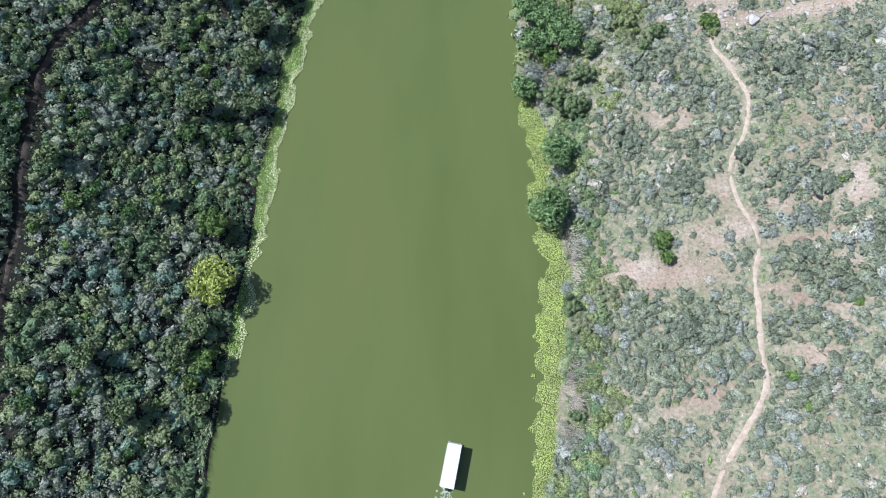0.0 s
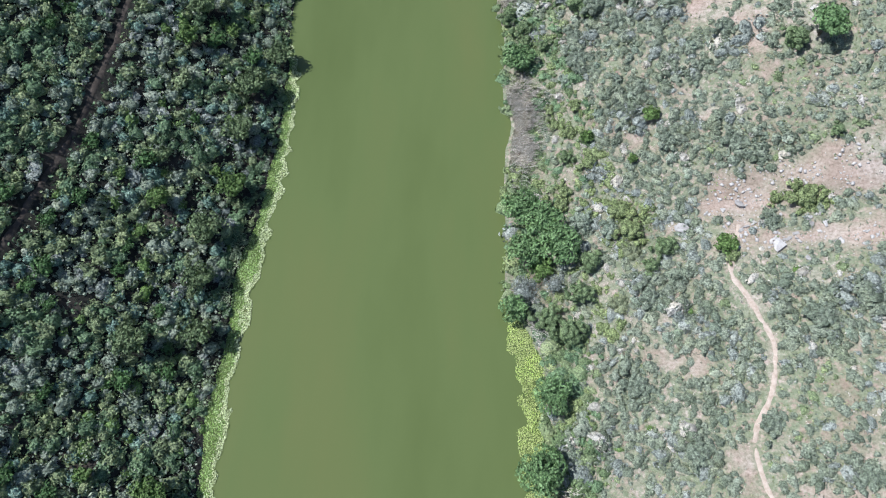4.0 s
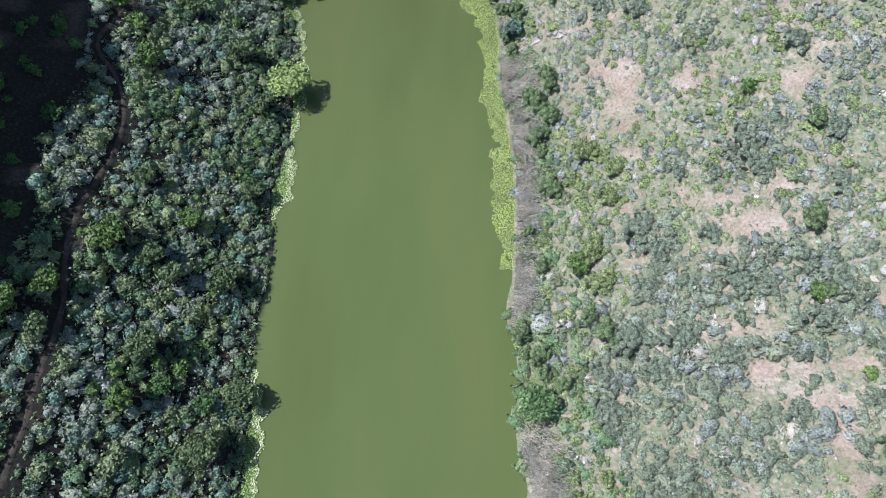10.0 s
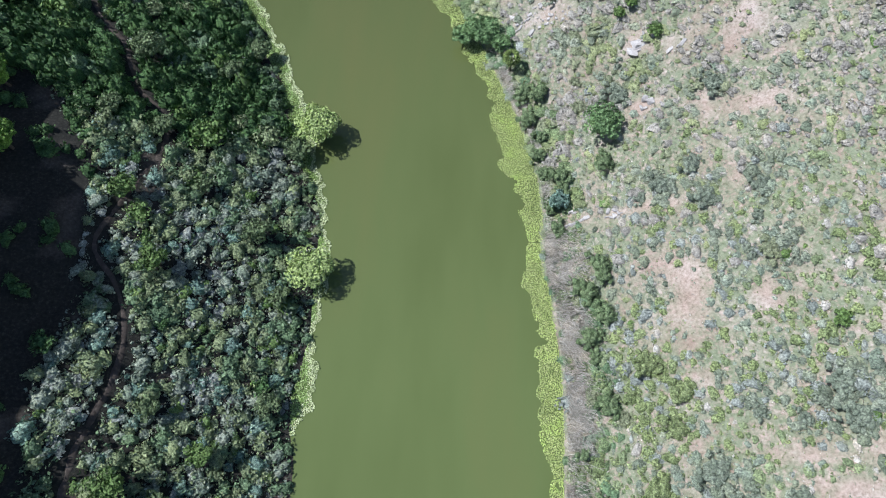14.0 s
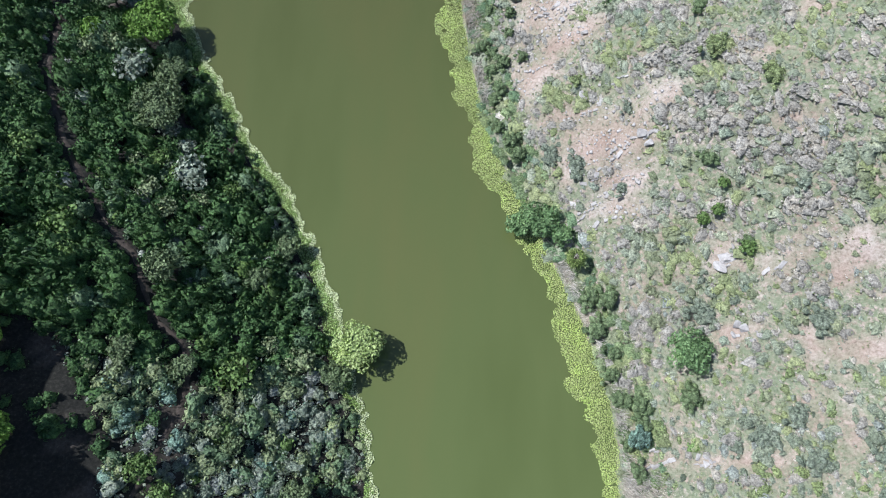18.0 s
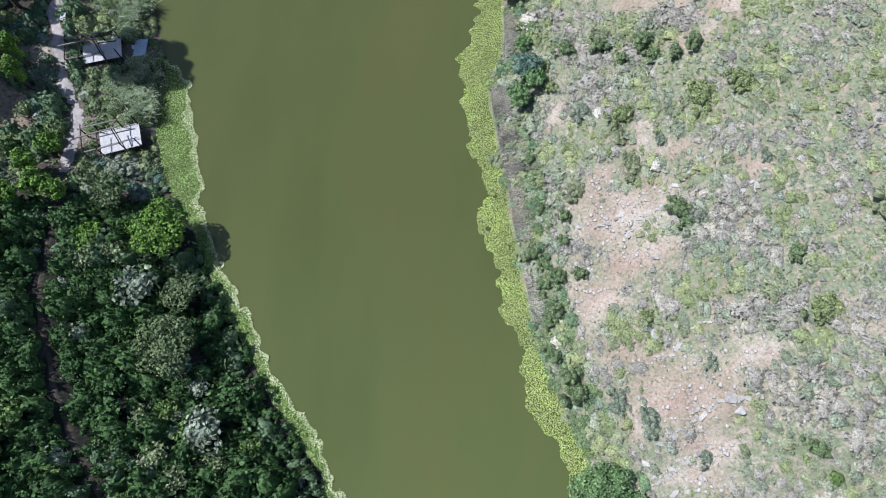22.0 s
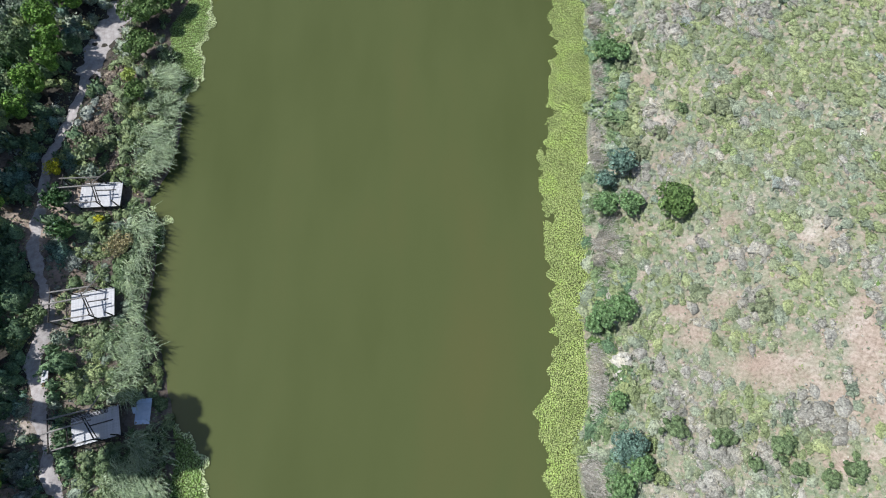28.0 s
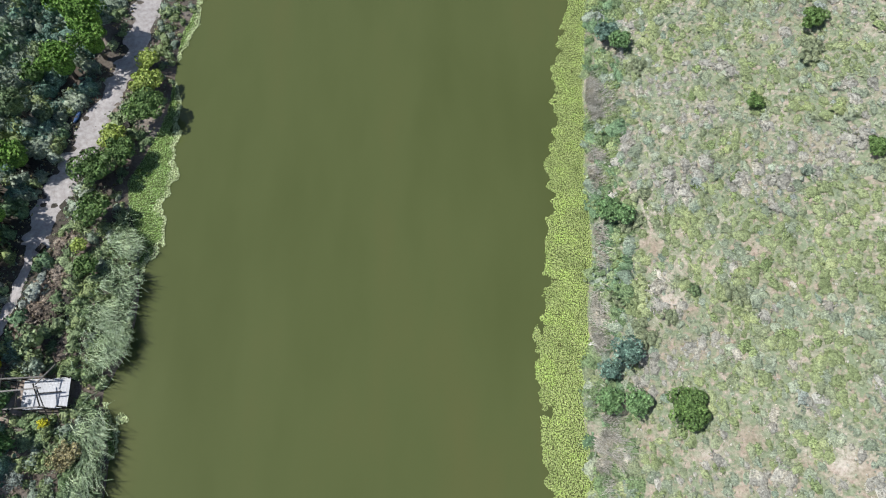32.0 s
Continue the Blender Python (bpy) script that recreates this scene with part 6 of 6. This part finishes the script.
def lay_far_scrub():
    """Thin scrub on the hillsides beyond the valley."""
    x, y, rng = scatter(-190, 180, -30, 410, 6.0, 18)
    left, right = x < np.interp(y, EDGE_Y, EDGE_LEFT) - 9, x > np.interp(y, EDGE_Y, EDGE_RIGHT) + 3
    r = 1.2 + 1.4 * rng.random(len(x))
    for s, k, nm in ((left, "dark", "far_dark_scrub"), (right, "scrub", "far_grey_scrub")):
        strew(nm, LEAF[k], LOW_BUSH, x[s], y[s], height(x[s], y[s]) - 0.1, r[s], 480, "scattered %s on the hillside" % nm.replace("_", " "), "scrub", r[s])


lay_far_scrub()


# ---- scrub of the sunny slope ----
def lay_right():
    x, y, rng = scatter(-24, 72, -14, 392, 1.04, 12)
    dr = x - bank(RIGHT_LAND, y)
    bare = patches(BARE, x, y)
    thick = patches(THICK, x, y)
    lush = patches(LUSH, x, y)
    dry = patches(DRY_REEDS, x, y)
    n1, n2, n3 = soft_noise(x, y, 5.0, 41), soft_noise(x, y, 1.9, 42), soft_noise(x, y, 11.0, 43)
    far = np.clip((y - 120) / 60, 0, 1)
    p = 0.93 + 0.85 * (n2 - 0.5) + 0.35 * (n1 - 0.5) + 0.5 * thick + 0.3 * lush - 1.3 * bare * (1 - 0.3 * thick) + 0.15 * np.clip((y - 285) / 20, 0, 1)
    p = np.where(dr < 7, np.maximum(p, 0.95 - 0.25 * bare), p)
    keep = (dr > 0.4) & (x < np.interp(y, EDGE_Y, EDGE_RIGHT)) & (rng.random(len(x)) < p) & clear_of_spots(x, y, 0.6) & (near_line(TRAIL_RIGHT, x, y) > 0.85)
    keep &= ~((dry > 0.5) & (rng.random(len(x)) < 0.9))
    x, y, dr, thick, lush, n1, n2, n3, far = (a[keep] for a in (x, y, dr, thick, lush, n1, n2, n3, far))
    u = rng.random(len(x))
    r = (0.48 + 0.85 * rng.random(len(x)) ** 2.0) * (1 + 0.25 * thick + 0.15 * (1 - far)) * (0.78 + 0.5 * n1)
    r = r * np.interp(y, [150, 210], [1.0, 1.28])
    r = np.where(dr < 6.5, r * 1.5, r)
    kind = np.full(len(x), "grey", dtype=object)
    v = n1 + 0.5 * (u - 0.5)
    kind[(0.5 * n1 + 0.75 * u > 0.86 + 0.1 * (y > 285))] = "silver"
    kind[(v < 0.30)] = "olive"
    kind[(y < 125) & (v < 0.30) & (u < 0.6)] = "scrub"
    kind[(lush > 0.3) & (u < 0.62)] = "lime"
    kind[(lush <= 0.3) & (y > 290) & (u < 0.42)] = "lime"
    kind[(lush <= 0.3) & (y > 130) & (y < 290) & (u < 0.24)] = "lime"
    kind[(thick > 0.4) & (u < 0.8)] = "grey"
    near = dr < 6.5 + 7 * np.exp(-((y - 92) / 38.0) ** 2)
    kind[near & (u < 0.2)] = "bank"
    kind[near & (u > 0.2) & (u < 0.42)] = "dark"
    kind[near & (u > 0.78)] = "lime"
    kind[near & (u > 0.42) & (u < 0.56)] = "olive"
    kind[(u > 0.994)] = "bright"
    kind[(u > 0.955) & (u < 0.975)] = "straw"
    kind[(kind == "grey") & (u < np.interp(y, [140, 180], [0.72, 0.45]))] = "scrub"
    kind[(y < 60 + 40 * rng.random(len(x))) & (kind == "grey") & (n3 < 0.62)] = "thick"
    soft = (y > 150 + 30 * rng.random(len(x))) & (y < 310)
    for a, b in (("grey", "heath"), ("silver", "mauve"), ("olive", "moss"), ("lime", "sedge")):
        kind[soft & (kind == a) & (rng.random(len(x)) < 0.8)] = b
    q = soft_noise(x, y, 4.2, 47) + 0.5 * (soft_noise(x, y, 1.8, 48) - 0.5) + 0.25 * (u - 0.5) - 0.12 * np.clip((y - 280) / 20, 0, 1) + 0.10 * np.clip((265 - y) / 20, 0, 1)
    mound = (y > 165 + 30 * rng.random(len(x))) & ~near & (rng.random(len(x)) < 0.88)
    for b, lo, hi in (("sedge", -1, 0.34), ("moss", 0.34, 0.44), ("heath", 0.44, 0.64), ("mauve", 0.64, 3)):
        kind[mound & (q >= lo) & (q < hi)] = b
    names = {"thick": "dense_heath", "scrub": "dull_heath", "dark": "dark_heath", "grey": "grey_heath", "silver": "silver_heath", "olive": "olive_heath", "lime": "yellow_green_heath", "bank": "bank_heath", "bright": "green_heath", "straw": "dry_heath", "heath": "soft_grey_heath", "mauve": "dry_grey_heath", "moss": "dull_green_heath", "sedge": "pale_green_heath"}
    for i, (k, nm) in enumerate(names.items()):
        s = kind == k
        strew(nm, LEAF[k], TWIG_BUSH if k in ("silver", "straw", "mauve") else LOW_BUSH, x[s], y[s], height(x[s], y[s]) - 0.04, r[s], 400 + i,
              "low cushions of %s scattered over the sunny slope" % nm.replace("_", " "), "heath", r[s] * (0.85 + 0.4 * thick[s]) * np.interp(y[s], [130, 200], [1.0, 0.62]))


lay_right()


def lay_tufts():
    x, y, rng = scatter(-20, 70, -14, 392, 0.56, 14)
    dr = x - bank(RIGHT_LAND, y)
    bare = patches(BARE, x, y)
    keep = (dr > 2) & (x < np.interp(y, EDGE_Y, EDGE_RIGHT)) & (rng.random(len(x)) < np.interp(y, [150, 200], [0.5, 0.6]) - 0.3 * bare) & (near_line(TRAIL_RIGHT, x, y) > 0.6)
    x, y = x[keep], y[keep]
    u = rng.random(len(x)) + 0.5 * (soft_noise(x, y, 6.0, 91) - 0.5)
    for i, (k, nm, lo, hi) in enumerate((("heath", "grey_tufts", -1, 0.5), ("straw", "straw_tufts", 0.5, 0.68), ("sedge", "yellow_green_tufts", 0.68, 2))):
        s = (u >= lo) & (u < hi)
        r = 0.20 + 0.2 * rng.random(s.sum())
        strew(nm, LEAF[k], TUFT, x[s], y[s], height(x[s], y[s]), r, 450 + i, "small %s between the bushes of the slope" % nm.replace("_", " "), "tufts", r * 0.8)


lay_tufts()


def lay_camp_grass():
    x, y, rng = scatter(-116, -76, 242, 392, 0.62, 15)
    dl = bank(LEFT_LAND, y) - x
    keep = (dl > 0.8) & (x > np.interp(y, EDGE_Y, EDGE_LEFT)) & clear_of_spots(x, y, 0.5) & (near_line(TRAIL_CAMP, x, y) > 0.9) & (near_line(TRACK_CAMP, x, y) > 2.0) & (rng.random(len(x)) < 0.85)
    x, y = x[keep], y[keep]
    u = rng.random(len(x)) + 0.6 * (soft_noise(x, y, 5.0, 92) - 0.5)
    for i, (k, nm, lo, hi) in enumerate((("olive", "olive_grass", -1, 0.4), ("grey", "grey_grass", 0.4, 0.75), ("tan", "dry_grass", 0.75, 2))):
        s = (u >= lo) & (u < hi)
        r = 0.24 + 0.2 * rng.random(s.sum())
        strew(nm, LEAF[k], TUFT, x[s], y[s], height(x[s], y[s]), r, 460 + i, "low %s on the ground round the camp" % nm.replace("_", " "), "grass", r * 0.8)


lay_camp_grass()


# ---- grasses and reeds ----
def blades(name, mat, x, y, z, tall, lean, seed, label, width=0.05):
    rng = np.random.default_rng(seed)
    n = len(x)
    if not n:
        return
    a = rng.normal(size=n) * 0.6
    wx, wy = -np.sin(a) * width, np.cos(a) * width
    la = lean[:, 0] + rng.normal(size=n) * 0.3, lean[:, 1] + rng.normal(size=n) * 0.3
    tx, ty = x + la[0] * tall, y + la[1] * tall
    mx, my = x + la[0] * tall * 0.35, y + la[1] * tall * 0.35
    v = np.stack([np.stack([x - wx, y - wy, z - 0.1], 1), np.stack([x + wx, y + wy, z - 0.1], 1),
                  np.stack([mx + wx * 1.3, my + wy * 1.3, z + tall * 0.6], 1), np.stack([mx - wx * 1.3, my - wy * 1.3, z + tall * 0.6], 1),
                  np.stack([tx + wx * 0.3, ty + wy * 0.3, z + tall * 0.92], 1), np.stack([tx - wx * 0.3, ty - wy * 0.3, z + tall * 0.92], 1)], axis=1).reshape(-1, 3)
    b = (np.arange(n) * 6)[:, None]
    f = np.concatenate([b + np.array([[0, 1, 2, 3]]), b + np.array([[3, 2, 4, 5]])], axis=0)
    ob = new(name, mesh_from(name, v, f))
    ob.data.materials.append(mat)
    return tagged(ob, label, "reeds", kind="stuff")


def lay_reeds(table, name, mat, cell, tall, seed, label, width, toward, along=0.0):
    xs = np.array([t[0] for t in table])
    x, y, rng = scatter(xs.min() - 4, xs.max() + 4, -14, 394, cell, seed)
    p = patches(table, x, y)
    keep = clear_of_spots(x, y, 0.7) & (height(x, y) > 0.16) & (rng.random(len(x)) < 1.1 * p ** 1.3) & (soft_noise(x, y, 1.3, seed) > 0.25)
    x, y = x[keep], y[keep]
    lean = np.stack([toward + 0.7 * (soft_noise(x, y, 1.5, seed + 1) - 0.5), along + 0.9 * (soft_noise(x, y, 1.7, seed + 2) - 0.5)], axis=1)
    z = np.maximum(height(x, y), -0.3)
    blades(name, mat, x, y, z, tall * (0.45 + 0.4 * rng.random(len(x)) + 0.6 * soft_noise(x, y, 1.4, seed + 4)), lean, seed + 3, label, width)


lay_reeds(BROWN_REEDS, "brown_reeds", LEAF["reed"], 0.115, 1.5, 56, "stand of grey-brown dead reeds behind the water lilies", 0.027, 0.5, -0.3)
lay_reeds(STRAW_REEDS, "dry_reeds", LEAF["straw"], 0.13, 1.2, 51, "stand of dry bleached reeds at the water's edge", 0.028, 0.45, -0.3)
lay_reeds(GREEN_RUSHES, "green_rushes", LEAF["rush"], 0.11, 2.2, 61, "tall soft grey-green rushes leaning over the water", 0.032, 0.5, -0.4)
lay_reeds(LOW_RUSHES, "low_rushes", LEAF["rush"], 0.12, 1.2, 66, "low grey-green rushes at the shaded water's edge", 0.026, 0.3, -0.4)


# ---- water lilies ----
def lay_lilies(name, side, cell, x0, x1, small, big, leaf, label, seed):
    x, y, rng = scatter(x0, x1, -16, 394, cell, seed)
    wob = 1.9 * (soft_noise(x, y, 1.5, 71) - 0.5) + 0.5 * (soft_noise(x, y, 0.6, 74) - 0.5) + 1.3 * (soft_noise(x, y, 4.0, 72) - 0.5)
    if side > 0:
        lo, hi = bank(RIGHT_WATER, y), bank(RIGHT_LAND, y)
        keep = (x > lo + wob) & (x < hi + 0.7) & (hi - lo > 0.5)
    else:
        lo, hi = bank(LEFT_LAND, y), bank(LEFT_WATER, y)
        keep = (x < hi + 0.8 * wob) & (x > lo - 0.9) & (hi - lo > 0.45)
    if side < 0:
        keep |= np.hypot((x + 81.2) * 0.8, y - 304.5) < 0.9 + 0.4 * wob
    keep &= (soft_noise(x, y, 0.7, 73) > 0.07) & (height(x, y) < 0.12)
    x, y = x[keep], y[keep]
    n = len(x)
    r, a = small + (big - small) * rng.random(n), rng.random(n) * 6.283
    tx, ty = rng.normal(size=n) * 0.22, rng.normal(size=n) * 0.22
    z = 0.03 + 0.16 * rng.random(n) ** 2 + 0.18 * (rng.random(n) > 0.8)
    k = np.arange(5) * 1.25664
    ca, sa = np.cos(a[:, None] + k), np.sin(a[:, None] + k)
    cup = np.array([1.0, 1.1, 0.9, 1.06, 0.94])
    v = np.stack([x[:, None] + (r[:, None] * cup) * ca, y[:, None] + (r[:, None] * cup) * sa,
                  z[:, None] + r[:, None] * (ca * tx[:, None] + sa * ty[:, None])], axis=2)
    v[:, :, 2] = np.maximum(v[:, :, 2], 0.012)
    rim = np.zeros(n, bool) if side > 0 else bank(LEFT_WATER, y) + 0.8 * wob[keep] - x < 0.55 + 0.7 * rng.random(n)
    for mask, nm, lf, lb in ((~rim, name, leaf, label), (rim, "pale_water_lilies", "pale_lily", "pale outer rim of floating water lily pads")):
        if mask.any():
            ob = new(nm, mesh_from(nm, v[mask].reshape(-1, 3), np.arange(mask.sum() * 5).reshape(-1, 5)))
            ob.data.materials.append(LEAF[lf])
            tagged(ob, lb, "water lilies", kind="stuff")


lay_lilies("water_lilies", 1, 0.17, -26, 20, 0.065, 0.125, "lily", "dense belt of yellow-green floating water lily pads", 13)
lay_lilies("green_water_lilies", -1, 0.165, -90, -24, 0.065, 0.125, "green_lily", "narrow belt of pale green floating water lily pads", 16)


# ---- odds and ends beside the track ----
def kayak(x, y, turn):
    z = float(height(x, y)) + 0.12
    k = thing("kayak", pose(x, y, z, 0, 0, turn), "dark blue plastic kayak lying in the grass", "kayak")
    bm = bmesh.new()
    rows = []
    for i in range(9):
        u = -1 + i / 4.0
        w = 0.36 * (1 - u * u) ** 0.6 + 0.02
        rows.append([bm.verts.new((w * math.cos(a), 1.5 * u, 0.2 * math.sin(a) + 0.10 * u * u)) for a in np.linspace(0, 2 * math.pi, 10, endpoint=False)])
    for a, b in zip(rows, rows[1:]):
        for j in range(10):
            bm.faces.new((a[j], a[(j + 1) % 10], b[(j + 1) % 10], b[j]))
    bm.faces.new(rows[0][::-1]), bm.faces.new(rows[-1])
    part("hull", bm_mesh("hull", bm, True), BLUE_HULL, k)
    part("seat", box(bmesh.new(), (0, -0.25, 0.2), (0.34, 0.5, 0.06), 0, 0.02), DARK_PLASTIC, k)
    part("end_cap", box(bmesh.new(), (0, -1.35, 0.16), (0.22, 0.2, 0.1), 0, 0.03), WHITE_PAINT, k)


kayak(-95.2, 354.6, -14)


# crates stand in for two dark objects of unknown kind
def crate(x, y, turn, sx, sy, sz):
    z = float(height(x, y))
    c = thing("crate", pose(x, y, z, 0, 0, turn), "slatted dark crate standing in for an unidentified object by the track", "crate")
    for i in range(4):
        part("slat", box(bmesh.new(), (0, -sy / 2 + (i + 0.5) * sy / 4, sz), (sx, sy / 4 - 0.04, 0.04), 0, 0.008), POLE_DARK, c)
    for i in (-1, 1):
        part("side", box(bmesh.new(), (i * (sx / 2 - 0.03), 0, sz / 2), (0.05, sy, sz), 0, 0.008), POLE_DARK, c)
        part("end", box(bmesh.new(), (0, i * (sy / 2 - 0.03), sz / 2), (sx - 0.12, 0.05, sz * 0.9), 0, 0.008), POLE_DARK, c)


crate(-86.9, 353.0, 20, 0.9, 1.3, 0.6)
crate(-96.6, 330.6, -35, 0.8, 1.5, 0.5)

log = thing("fallen_log", pose(-92.4, 330.5, float(height(-92.4, 330.5)) + 0.12, 0, 0, 65), "grey fallen log among dry brush", "log")
bm = rod(bmesh.new(), (-1.6, 0, 0), (0.2, 0.08, 0.03), 0.13, 0.11)
rod(bm, (0.2, 0.08, 0.03), (1.7, -0.1, 0.06), 0.11, 0.06)
part("stem", bm, POLE_GREY, log)
part("branch", rod(bmesh.new(), (0.1, 0.05, 0.05), (0.8, 0.7, 0.3), 0.06, 0.03), POLE_GREY, log)
